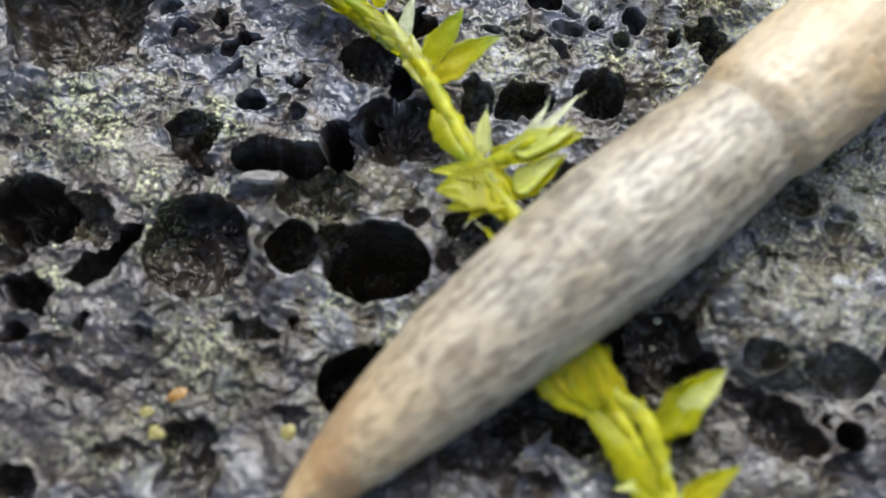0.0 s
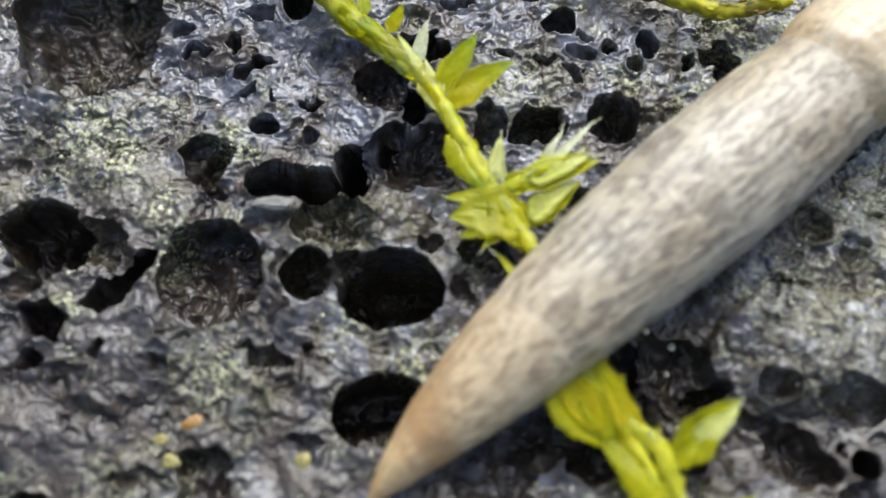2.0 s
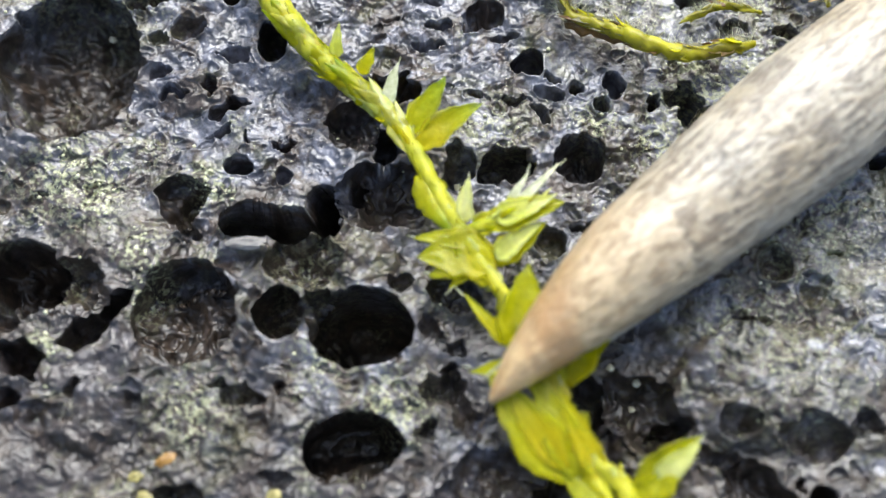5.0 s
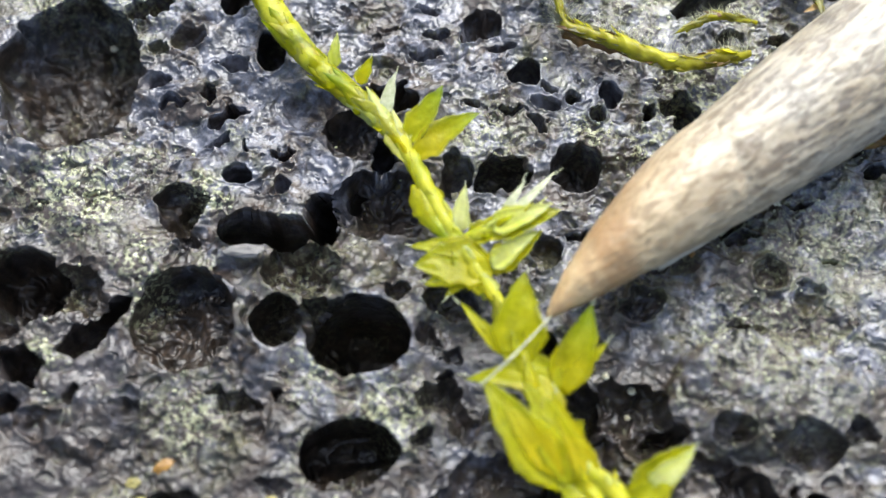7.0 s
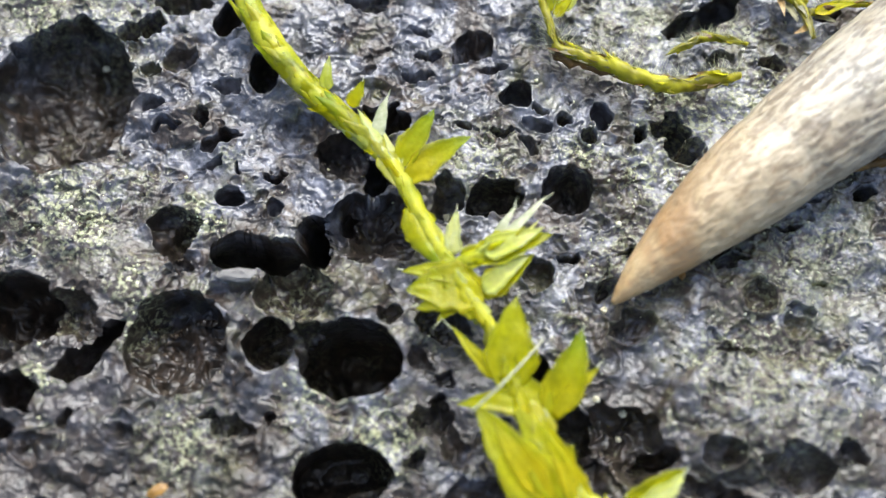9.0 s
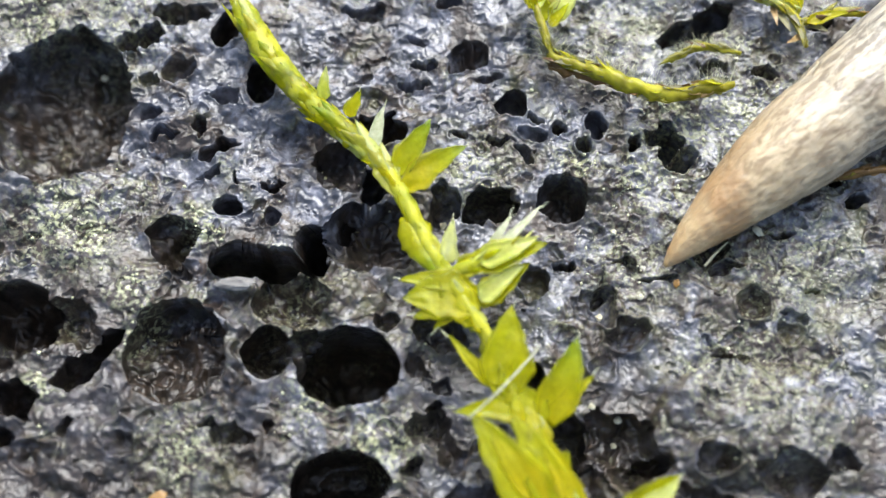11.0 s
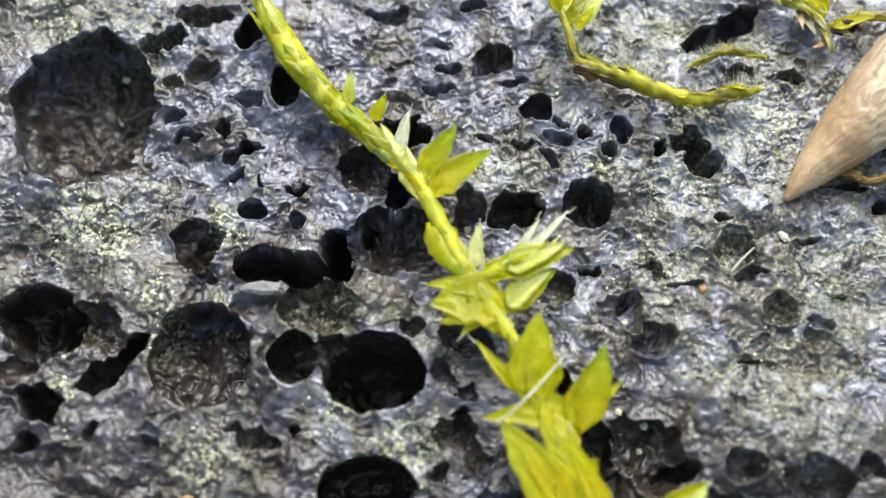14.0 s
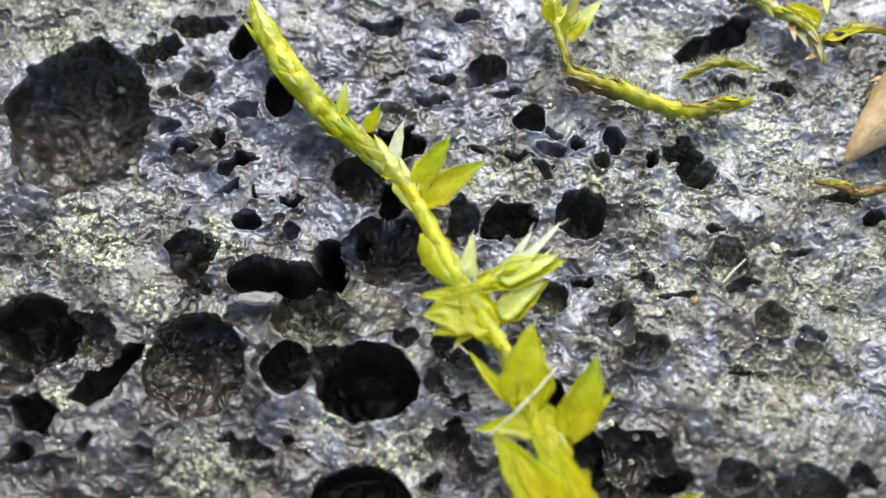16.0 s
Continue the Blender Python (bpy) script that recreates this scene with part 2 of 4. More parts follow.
def vesicle(x, y, rx, ry, turn=0.0, depth=None, bowl=0.45, rim=0.05, warp=1.0, under=None, hub=None):
    """A burst gas bubble: an oval hole, steep at the rim and round below. All in millimetres."""
    depth = depth if depth is not None else 0.9 * min(rx, ry)
    if depth >= 2.8 and under is None:
        under, bowl = 1.15, max(bowl, 0.42)
    elif depth < 2.5:
        bowl = max(bowl, 0.56)
    w = window(x, y, 1.5 * max(rx, ry) + 0.7)
    c, s = math.cos(radians(turn)), math.sin(radians(turn))
    wx, wy = (LX, LY) if depth > 1.5 else (WX, WY)
    px = X[w] + warp * (wx[w] - X[w]) - x
    py = Y[w] + warp * (wy[w] - Y[w]) - y
    e = np.sqrt(((px * c + py * s) / rx) ** 2 + ((-px * s + py * c) / ry) ** 2)
    d = depth * np.clip(1 - e * e, 0, 1) ** bowl
    # the wall widens below its rim
    under = under if under is not None else min(0.85, max(0.0, 0.22 * (depth - 0.8)))
    k = under * np.clip(1 - e, 0, 1) ** 0.35
    won = d > SUNK[w]
    hx, hy = hub or (x, y)
    OUTX[w] = np.where(won, (X[w] - hx) * k, OUTX[w])
    OUTY[w] = np.where(won, (Y[w] - hy) * k, OUTY[w])
    SUNK[w] = np.maximum(SUNK[w], d)
    LIP[w] = np.maximum(LIP[w], rim * np.exp(-((e - 1.08) / 0.14) ** 2))


def mound(x, y, rx, ry, turn, height):
    w = window(x, y, 1.3 * max(rx, ry) + 0.5)
    c, s = math.cos(radians(turn)), math.sin(radians(turn))
    px, py = WX[w] - x, WY[w] - y
    e = np.sqrt(((px * c + py * s) / rx) ** 2 + ((-px * s + py * c) / ry) ** 2)
    FLOOR[w] += height * np.clip(1 - e ** 4, 0, 1) ** 0.6


def crust(x, y, r, amount=1.0):
    w = window(x, y, 2 * r)
    CRUSTY[w] = np.maximum(CRUSTY[w], amount * np.exp(-((WX[w] - x) ** 2 + (WY[w] - y) ** 2) / (r * r)))


def stain_shade(x, y, rx, ry, amount=1.0):
    """Brown algal film on the wet rock, and shade painted into hollows, with a ragged outline."""
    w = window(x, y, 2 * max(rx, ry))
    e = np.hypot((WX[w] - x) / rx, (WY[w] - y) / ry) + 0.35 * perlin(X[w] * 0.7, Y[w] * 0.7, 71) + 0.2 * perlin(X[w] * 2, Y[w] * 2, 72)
    STAIN_SHADE[w] = np.maximum(STAIN_SHADE[w], amount * np.clip((1.15 - e) / 0.5, 0, 1))


# large hollows and deep black holes
vesicle(-15.47, 9.52, 3.08, 3.74, 0, 4.2, 0.3, under=0.3)
vesicle(-12.79, 12.7, 0.64, 0.62, 0, 2.4)
vesicle(-11.94, 12.76, 0.64, 0.62, 0, 2.4)
vesicle(-10.68, 14.05, 1.2, 0.63, 5, 2.0)
vesicle(-8.58, 13.19, 0.59, 0.99, -12, 3.0, warp=0.35)
vesicle(-6.86, 10.45, 0.58, 0.97, 10, 3.0, warp=0.35)
vesicle(-8.42, 7.34, 0.78, 0.42, 25, 2.2)
vesicle(-9.1, 6.23, 0.61, 0.22, 0, 1.4)
vesicle(-8.02, 4.73, 0.6, 0.44, -15, 3.2, warp=0.4)
vesicle(-6, 4.23, 0.35, 0.48, 10, 1.6, warp=0.4)
vesicle(-6.21, 5.69, 0.44, 0.22, 0, 1.2)
vesicle(-10.1, 3.29, 1.05, 1.06, 0, 2.2)
vesicle(-9.95, 1.94, 0.41, 0.57, 0, 1.4)
vesicle(-7.16, 2.27, 1.45, 0.88, 0, 6.5, 0.2, warp=0.4, under=1.6, hub=(-5.82, 2.32))
vesicle(-4.35, 2.66, 0.82, 1.29, 10, 6.5, 0.2, warp=0.4, under=1.6, hub=(-5.82, 2.32))
vesicle(-5.65, 2.08, 1.13, 0.81, 0, 6.5, 0.2, warp=0.4, under=1.6, hub=(-5.82, 2.32))
vesicle(-5.06, 0.35, 1.52, 1.13, 0, 1.7, 0.35)
vesicle(-16.29, 0.01, 1.6, 1.59, 20, 5.0, 0.3, under=0.35)
vesicle(-16.78, -2.04, 0.74, 0.69, 0, 1.2, 0.4)
vesicle(-14.36, -0.34, 1.67, 1.17, -10, 1.5, 0.4)
vesicle(-9.6, -1.55, 2.09, 2.03, 0, 2.5, 0.35, warp=0.3)
vesicle(-9.83, -0.11, 1.56, 0.89, 10, 2.7, 0.3, under=0.12)
vesicle(-5.96, -1.64, 0.92, 1.06, 0, 3.0, 0.3, warp=0.3)
vesicle(-13.15, -1.87, 1.62, 0.55, 45, 3.2)
vesicle(-15.63, -3.33, 0.78, 0.95, 15, 3.4, 0.3, under=0.25)
vesicle(-15.55, -1.41, 0.37, 0.65, -35, 2.2)
vesicle(-2.76, -2.16, 2.02, 1.56, -5, 7.5, 0.22, 0.09, warp=0.35)
vesicle(-4.32, -1.42, 0.99, 0.74, 0, 3.0)
vesicle(-2.97, -6.74, 1.94, 1.28, 8, 2.8, 0.3, warp=0.4)
vesicle(-3.19, -6.33, 1.48, 0.75, 12, 4.5, 0.3, warp=0.4)
vesicle(-1.62, 8.24, 0.91, 0.8, -10, 3.2)
vesicle(-3.31, 6.56, 1.13, 1.19, 0, 1.7)
vesicle(-1.89, 5.59, 0.65, 0.78, 0, 3.0)
vesicle(-5.13, 7.92, 1.66, 1.05, 0, 0.6, 0.6, 0.12)
vesicle(-1.97, 3.22, 1.95, 1.59, 0, 2.2, 0.4)
vesicle(-2.9, 3.71, 0.39, 0.41, 0, 3.4)
vesicle(0.95, 4.58, 0.65, 1.07, 0, 1.6, 0.4)
vesicle(2.81, 4.53, 1.16, 0.78, 22, 3.0, 0.35)
vesicle(5.98, 4.93, 1.07, 0.98, 0, 2.6, 0.35, warp=0.5)
vesicle(3.95, 9.17, 0.65, 0.68, 0, 3.0, warp=0.6)
vesicle(4.89, 8.69, 0.38, 0.23, 0, 1.0)
vesicle(2.14, 11.72, 0.78, 0.67, 0, 1.4, 0.35)
vesicle(1.69, 11.44, 0.54, 0.51, 0, 1.0, 0.4)
vesicle(-0.14, 12.68, 0.69, 0.23, -12, 1.0)
vesicle(0.23, 11.28, 0.49, 0.21, 0, 0.8)
vesicle(-0.21, 10.42, 0.53, 0.2, -8, 0.8)
vesicle(3.02, 10.45, 0.53, 0.23, 12, 0.8)
vesicle(-2.51, 14.06, 1.05, 0.47, 0, 1.3)
vesicle(1.28, 14.35, 0.6, 0.37, 0, 1.3)
vesicle(7.45, 8.29, 0.5, 0.63, 0, 2.2, 0.35, warp=0.5)
vesicle(6.95, 7.34, 0.36, 0.35, 0, 1.2, rim=0.1, warp=0.4)
vesicle(10.55, 7.66, 0.81, 0.72, 0, 3.0, 0.35)
vesicle(4.51, -2.77, 0.44, 0.92, -10, 3.4)
vesicle(10.83, 6.69, 0.76, 0.4, -8, 1.8)
vesicle(9.05, 7.29, 0.4, 0.42, 0, 2.0)
vesicle(11.36, 6.79, 0.43, 0.4, 0, 0.5, 0.5, 0.12)
vesicle(12.92, 13.66, 1.05, 0.73, 20, 3.6, 0.3)
vesicle(11.37, 12.91, 1.09, 0.47, 22, 3.0, 0.3)
vesicle(15.03, 10.76, 0.54, 0.33, 0, 1.2)
vesicle(12.67, 11.06, 0.68, 0.21, 3, 0.8)
vesicle(17.58, 13.09, 0.69, 0.21, 8, 1.2)
vesicle(18.14, 4.73, 0.42, 0.39, 0, 2.6)
vesicle(16.83, 5.71, 0.94, 0.34, 10, 1.6)
# middle hollows among the ropy skin
vesicle(-11.78, 10.72, 0.34, 0.36, 0, 0.7, rim=0.1)
vesicle(-10.5, 11.11, 0.78, 0.51, 10, 0.9)
vesicle(-8.42, 9.93, 0.68, 0.38, 0, 1.2)
vesicle(-11.54, 9.09, 0.38, 0.38, 0, 1.2)
vesicle(-10.96, 8.02, 0.62, 0.22, 5, 1.2)
vesicle(-9.41, 8.29, 0.29, 0.43, 0, 1.3)
vesicle(-7.52, 6.02, 0.19, 0.32, 10, 1.0)
vesicle(4.86, 7.87, 0.57, 0.4, 0, 0.7, rim=0.1)
vesicle(5.9, 8.24, 0.36, 0.38, 0, 1.0, rim=0.1)
vesicle(5.03, 12.43, 0.35, 0.34, 0, 0.6, rim=0.12)
vesicle(1.7, 8.02, 0.33, 0.23, 0, 0.9)
vesicle(3.42, 7.5, 0.66, 0.17, -15, 0.7)
vesicle(4.47, 6.87, 0.52, 0.25, -35, 0.8)
vesicle(11.45, 4.23, 0.51, 0.24, -15, 0.8)
vesicle(11.82, 2.85, 0.82, 0.96, 0, 0.6, 0.5, 0.12)
vesicle(12.27, 1.83, 0.64, 0.29, 0, 1.0)
vesicle(7.36, 0.93, 0.81, 0.43, 0, 1.2)
vesicle(7.25, 0.28, 0.9, 0.85, 0, 0.7, 0.5, 0.12)
vesicle(5.88, 1.98, 0.5, 0.21, -10, 0.9)
vesicle(8.57, 2.1, 0.73, 0.14, -8, 0.7)
vesicle(9.69, 1.41, 0.68, 0.14, 3, 0.6)
vesicle(13.31, 0.34, 0.72, 0.71, 0, 0.6, 0.5, 0.13, 0.4)
vesicle(14.74, -0.74, 0.62, 0.61, 0, 0.6, 0.5, 0.14, 0.4)
vesicle(14.92, -0.19, 0.58, 0.23, -15, 0.9)
vesicle(15.91, 0.91, 0.32, 0.19, 0, 0.7)
vesicle(14.94, 3.29, 0.64, 0.17, 5, 0.7)
vesicle(8.17, -0.92, 0.84, 0.7, 0, 0.7, 0.5)
vesicle(11.96, -1.83, 0.66, 0.23, 0, 0.9)
vesicle(0.4, -4.58, 0.9, 0.77, -20, 1.5, 0.4)
vesicle(1.15, -5.32, 0.51, 1.12, 25, 1.1, 0.4)
vesicle(-0.19, -6, 0.51, 0.49, 0, 1.0, rim=0.1)
vesicle(-0.13, -2.16, 0.61, 0.28, -20, 0.9)
vesicle(0.74, -2.94, 0.57, 0.27, -20, 0.8)
vesicle(0.67, -3.65, 0.3, 0.2, 0, 0.9)
vesicle(0.86, -0.69, 1.11, 0.7, 0, 1.2, 0.4)
vesicle(-1.36, -0.35, 0.62, 0.42, 0, 0.9)
vesicle(4.61, 1.41, 0.54, 0.76, 0, 1.2)
# the lower part, under and beside the moss
vesicle(5.59, -5.28, 1.24, 1.2, 0, 2.6, 0.4)
vesicle(7.54, -5.48, 1.76, 1.63, 0, 1.8, 0.35)
vesicle(8.95, -6, 0.9, 0.43, 8, 2.6)
vesicle(6.65, -6.52, 1.02, 0.86, 0, 2.2, 0.4)
vesicle(11.22, -5.9, 0.78, 0.61, 0, 0.8, 0.45, 0.13, 0.4)
vesicle(11.75, -5.73, 0.37, 0.32, 0, 1.3)
vesicle(14.08, -6.41, 1.35, 0.82, 0, 1.4, 0.4)
vesicle(11.88, -8.34, 1.61, 0.89, -30, 2.2, 0.4)
vesicle(10.68, -7.23, 1.22, 0.47, -20, 1.1)
vesicle(14.19, -8.69, 0.56, 0.57, 0, 3.4, warp=0.3)
vesicle(13.53, -8.04, 0.2, 0.19, 0, 1.2)
vesicle(15.95, -5.94, 0.62, 0.43, 0, 1.4)
vesicle(7.93, -8.64, 0.48, 0.38, 0, 1.4)
vesicle(-15.89, -4.95, 0.58, 0.39, 15, 1.8)
vesicle(-13.66, -4.44, 0.25, 0.53, -35, 1.4)
vesicle(-14.78, -5.5, 0.83, 0.65, 0, 0.7, 0.5, 0.1)
vesicle(-11.41, -5.08, 0.71, 0.48, 0, 0.6, 0.5, 0.1)
vesicle(-7.39, -4.61, 1, 0.28, -8, 1.4)
vesicle(-5.84, -4.44, 0.38, 0.22, 0, 0.9)
vesicle(-9.32, -8.85, 1.04, 1.05, -20, 1.8, 0.4)
vesicle(6.42, -8.84, 0.8, 0.76, 0, 1.6)
vesicle(2.33, -7.75, 1.62, 1.06, 0, 1.3, 0.45)
vesicle(4.42, -8.54, 0.8, 0.84, 0, 1.5, 0.45)
vesicle(0.31, -4.43, 0.54, 0.44, 0, 1.1)
vesicle(-5.76, -7.85, 0.69, 0.21, -12, 0.9)
vesicle(-9.15, -9.86, 1.18, 1.36, 0, 2.0, 0.4)
vesicle(-15.37, -10.26, 0.7, 0.7, 0, 2.4)
vesicle(1.05, -9.07, 1.38, 1.04, 10, 1.2, 0.45)
vesicle(11.75, -8.66, 1.19, 0.83, -20, 1.6, 0.4)
vesicle(13.75, -10.02, 0.98, 0.53, 0, 1.0)
vesicle(-11.79, -9.09, 1.19, 0.29, 8, 0.7)
vesicle(2.79, -10.43, 1.17, 0.61, 0, 1.2)
# raised plates and ledges
mound(12.83, -4.42, 3.96, 2.63, 0, 0.55)
mound(-7.33, 1.06, 1.17, 0.31, -5, 0.5)
mound(-12.38, -5.31, 2.55, 1.34, 20, 0.35)
mound(-3.16, 0.58, 1.79, 0.94, 0, 0.3)
mound(-17.48, 5.34, 1.4, 2.93, -30, 0.5)
mound(-4.72, -5.11, 1.92, 1.12, 10, 0.25)
mound(7.68, 5.46, 1.05, 0.78, 0, 0.22)
mound(-7.24, -1.64, 0.31, 1.48, 6, 0.6)
mound(-7.92, -0.34, 1.11, 0.28, -42, 0.35)
# brown stained patches, with shade painted into the hollows among them
stain_shade(-18.5, 15.0, 4.5, 3.0, 0.75)
stain_shade(-11.5, -2.5, 7.5, 4.5, 0.6)
stain_shade(-17.5, 6.5, 4.0, 7.0, 0.4)
stain_shade(7.5, -6.0, 6.0, 4.0, 0.5)
stain_shade(-12.67, -7.56, 6.5, 3.6, 0.85)
stain_shade(-4.53, -8.35, 4.0, 2.4, 0.7)
stain_shade(-12.69, 0, 3.5, 2.2, 0.6)
stain_shade(-15.36, -2.71, 3.0, 2.6, 0.8)
stain_shade(4.35, -7.74, 3.4, 2.4, 0.9)
stain_shade(12.43, -7.94, 4.0, 2.0, 0.8)
stain_shade(7.61, -4.43, 2.4, 2.2, 0.9)
# mostly hollows: brown film, darkened to paint in the shade on their floors
stain_shade(-9.81, -1.64, 2.6, 2.2, 1.0)
stain_shade(-12.88, -0.69, 3.0, 1.2, 0.85)
stain_shade(-15.97, 0.94, 2.4, 1.3, 0.8)
stain_shade(-5.96, -1.6, 1.2, 1.2, 1.0)
stain_shade(-10.09, 3.1, 1.2, 1.3, 1.0)
stain_shade(-12.88, 2.49, 1.8, 0.8, 0.7)
stain_shade(2.87, 4.45, 1.3, 0.9, 0.9)
stain_shade(13.96, 3.09, 1.0, 1.6, 0.6)
stain_shade(0.4, -4.68, 2.2, 1.8, 0.8)
stain_shade(-3.82, -6.58, 2.6, 1.4, 0.8)
stain_shade(-4.94, 0.35, 2.2, 1.2, 0.9)
stain_shade(-1.39, 3.1, 2.2, 1.8, 0.9)
stain_shade(-3.32, 6.61, 1.6, 1.4, 0.8)
stain_shade(-15.66, 9.52, 3.4, 3.6, 1.0)
stain_shade(-14.18, 0.94, 3.2, 1.3, 0.9)
stain_shade(-11.73, -3.27, 3.4, 1.3, 0.7)
stain_shade(-4.94, 0.23, 2.4, 1.3, 1.0)
stain_shade(-17.2, 3.34, 2.0, 1.4, 0.6)
stain_shade(-7.75, -4.46, 3.0, 1.2, 0.6)
# deep holes: dark colour on the walls in place of missing shade
stain_shade(-6.95, 2.25, 1.5, 0.95, 1.0)
stain_shade(-4.58, 2.49, 1.1, 1.3, 1.0)
stain_shade(-2.76, -2.16, 2.1, 1.6, 1.0)
stain_shade(-16.26, -0.22, 1.8, 1.8, 1.0)
stain_shade(-2.98, -6.58, 2.0, 1.3, 1.0)
stain_shade(6.02, 4.93, 1.1, 1.0, 0.9)
stain_shade(-1.92, 7.92, 0.9, 1.0, 1.0)
# more brown patches, most of them across the lower rock
stain_shade(-1.3, -8.94, 5.0, 2.2, 0.6)
stain_shade(14.28, -6.1, 3.4, 2.4, 0.55)
stain_shade(-9.34, -7.69, 6.0, 2.6, 0.45)
stain_shade(8.88, -9.84, 5.0, 2.2, 0.6)
stain_shade(-1.89, -10.24, 5.0, 2.2, 0.5)
stain_shade(7.87, -5.33, 4.0, 2.4, 0.55)
stain_shade(-11.66, -6.15, 5.0, 2.0, 0.5)
stain_shade(14.86, -5.76, 3.5, 2.0, 0.5)
stain_shade(11.71, 3.58, 1.6, 1.4, 0.7)
stain_shade(6.23, 4.33, 1.5, 1.3, 0.7)
stain_shade(1.08, -1.83, 2.2, 2.0, 0.7)
stain_shade(12.92, -8.86, 5.0, 2.6, 0.6)
# pale crust of algae and lichen
crust(-14.57, 4.33, 1.6)
crust(-13.89, 3.34, 1.3, 0.9)
crust(-9.37, 4.21, 0.7)
crust(-8.76, 3.71, 0.7)
crust(-11.62, 1.18, 0.8)
crust(-11.09, 0.35, 0.6)
crust(-11.33, -0.69, 0.7, 0.8)
crust(-14.81, -2.93, 0.6, 0.9)
crust(-4.14, -3.49, 1.2, 0.7)
crust(-1.31, -5.11, 1.3, 0.9)
crust(-1.95, -5.21, 1.0, 0.8)
crust(11.2, 8.18, 1.8, 0.8)
crust(13.88, 8.72, 2.0, 0.7)
crust(6.58, 6.74, 1.0, 0.7)
crust(9.8, 5.59, 2.0, 0.6)
crust(-17.2, 13.99, 1.5, 0.7)
crust(11.41, 2.85, 1.6, 0.5)
crust(-8.97, -5.31, 1.5, 0.7)

def ring(x, y, r, height, oval=1.0, width=0.24):
    """A low wall round a small burst bubble."""
    w = window(x, y, 1.7 * r + 0.3)
    e = np.hypot(WX[w] - x, (WY[w] - y) / oval) / r
    FLOOR[w] += height * np.exp(-((e - 1) / width) ** 2) - 0.8 * height * np.exp(-(e / 0.6) ** 4)


ring(14.75, -0.7, 0.5, 0.26)
ring(13.31, 0.34, 0.62, 0.22)
ring(11.87, 2.85, 0.8, 0.2)
ring(7.32, 0.28, 0.8, 0.22)
ring(8.17, -0.92, 0.75, 0.22)
ring(11.36, 6.79, 0.4, 0.2)
ring(6.95, 7.34, 0.33, 0.2)
ring(6.11, 6.66, 0.3, 0.16)
ring(5.03, 12.43, 0.3, 0.18)
ring(-5.13, 7.92, 1.35, 0.22, 0.65, 0.15)
ring(11.19, -5.84, 0.85, 0.28, 0.8)
ring(-11.38, -4.67, 0.8, 0.2, 0.7)
ring(7.21, -2.17, 0.6, 0.2)
ring(15.59, -1.84, 0.7, 0.2)
rings = np.random.default_rng(3)
for k in range(520):
    ring(rings.uniform(-20, 20), rings.uniform(-12, 17), 0.1 + 0.34 * rings.random() ** 2, rings.uniform(0.04, 0.12), rings.uniform(0.6, 1.0))

crust(9.13, 12.86, 3.0, 0.45)
crust(14.78, 8.18, 3.5, 0.55)
crust(15.18, 1.88, 3.0, 0.45)
crust(2.33, 6.36, 1.6, 0.6)
crust(8.61, 2.12, 2.2, 0.5)
crust(-4.93, 0, 1.6, 0.4)
crust(13.46, -3.17, 3.0, 0.4)
crust(-13.22, 13.99, 2.6, 0.5)
# countless small bubbles
rng = np.random.default_rng(7)
for k in range(1900):
    r = float(0.07 + 0.30 * rng.random() ** 3.6)
    x, y = float(rng.uniform(-21, 21)), float(rng.uniform(-13, 17.5))
    if r > 0.2 and rng.random() < 0.4:
        vesicle(x, y, r, r * rng.uniform(0.5, 1.0), rng.uniform(-30, 30), r * 0.5, 0.6, 0.07, 0.7)
    else:
        vesicle(x, y, r, r * rng.uniform(0.5, 1.0), rng.uniform(-40, 40), r * 0.8, 0.6, 0.05, 0.7)

relief = 0.55 * perlin(X / 9, Y / 9, 31) + 0.36 * perlin(X / 3.1, Y / 3.1, 32) + 0.22 * perlin(WX / 1.3, WY / 1.3, 33)
# rounded, wet lumps and runs at four sizes, with a few sharp creases between them
WX2, WY2 = WX + 0.25 * perlin(X * 2.1, Y * 2.1, 51), WY + 0.25 * perlin(X * 2.1, Y * 2.1, 52)
rough = np.clip(0.72 + 1.1 * perlin(X / 4.5, Y / 4.5, 53), 0.25, 1.3)
grit = np.clip(0.5 + 1.6 * perlin(X / 2.6, Y / 2.6, 54), 0.1, 1.2)
relief += rough * (0.30 * np.abs(perlin(WX2 * 0.7, WY2 * 0.85, 34)) - 0.10 * np.abs(perlin(WX2 * 1.5, WY2 * 1.9, 35)))
relief += rough * 0.055 * perlin(WX2 * 2.3, WY2 * 2.7, 36) + (0.2 + grit) * (0.022 * perlin(WX2 * 5.2, WY2 * 5.8, 43) + 0.018 * perlin(X * 9.5, Y * 9.5, 38)) - 0.10
H = near * (relief + FLOOR + LIP - SUNK) + (1 - near) * (0.6 * perlin(X / 60, Y / 60, 41) + 0.3 * perlin(X / 25, Y / 25, 42)) - 0.35
# floors of the hollows are lumpier
H += near * np.clip(SUNK - 0.3, 0, 1.5) * (0.42 * perlin(X * 0.8, Y * 0.8, 37) + 0.30 * np.abs(perlin(WX * 1.5, WY * 1.5, 39)) + 0.10 * perlin(WX * 3.6, WY * 3.6, 40))


# farther off the lava lies in low humps
far = np.hypot(X, Y - 2)
H += 9 * np.clip((far - 40) / 150, 0, 1) * perlin(X / 130, Y / 130, 81) + 35 * np.clip((far - 200) / 800, 0, 1) * perlin(X / 600, Y / 600, 82)
H += 140 * np.clip((far - 1000) / 3000, 0, 1) * perlin(X / 2600, Y / 2600, 83)
# rough walls
wall = near * np.clip(SUNK, 0, 1) * 0.06
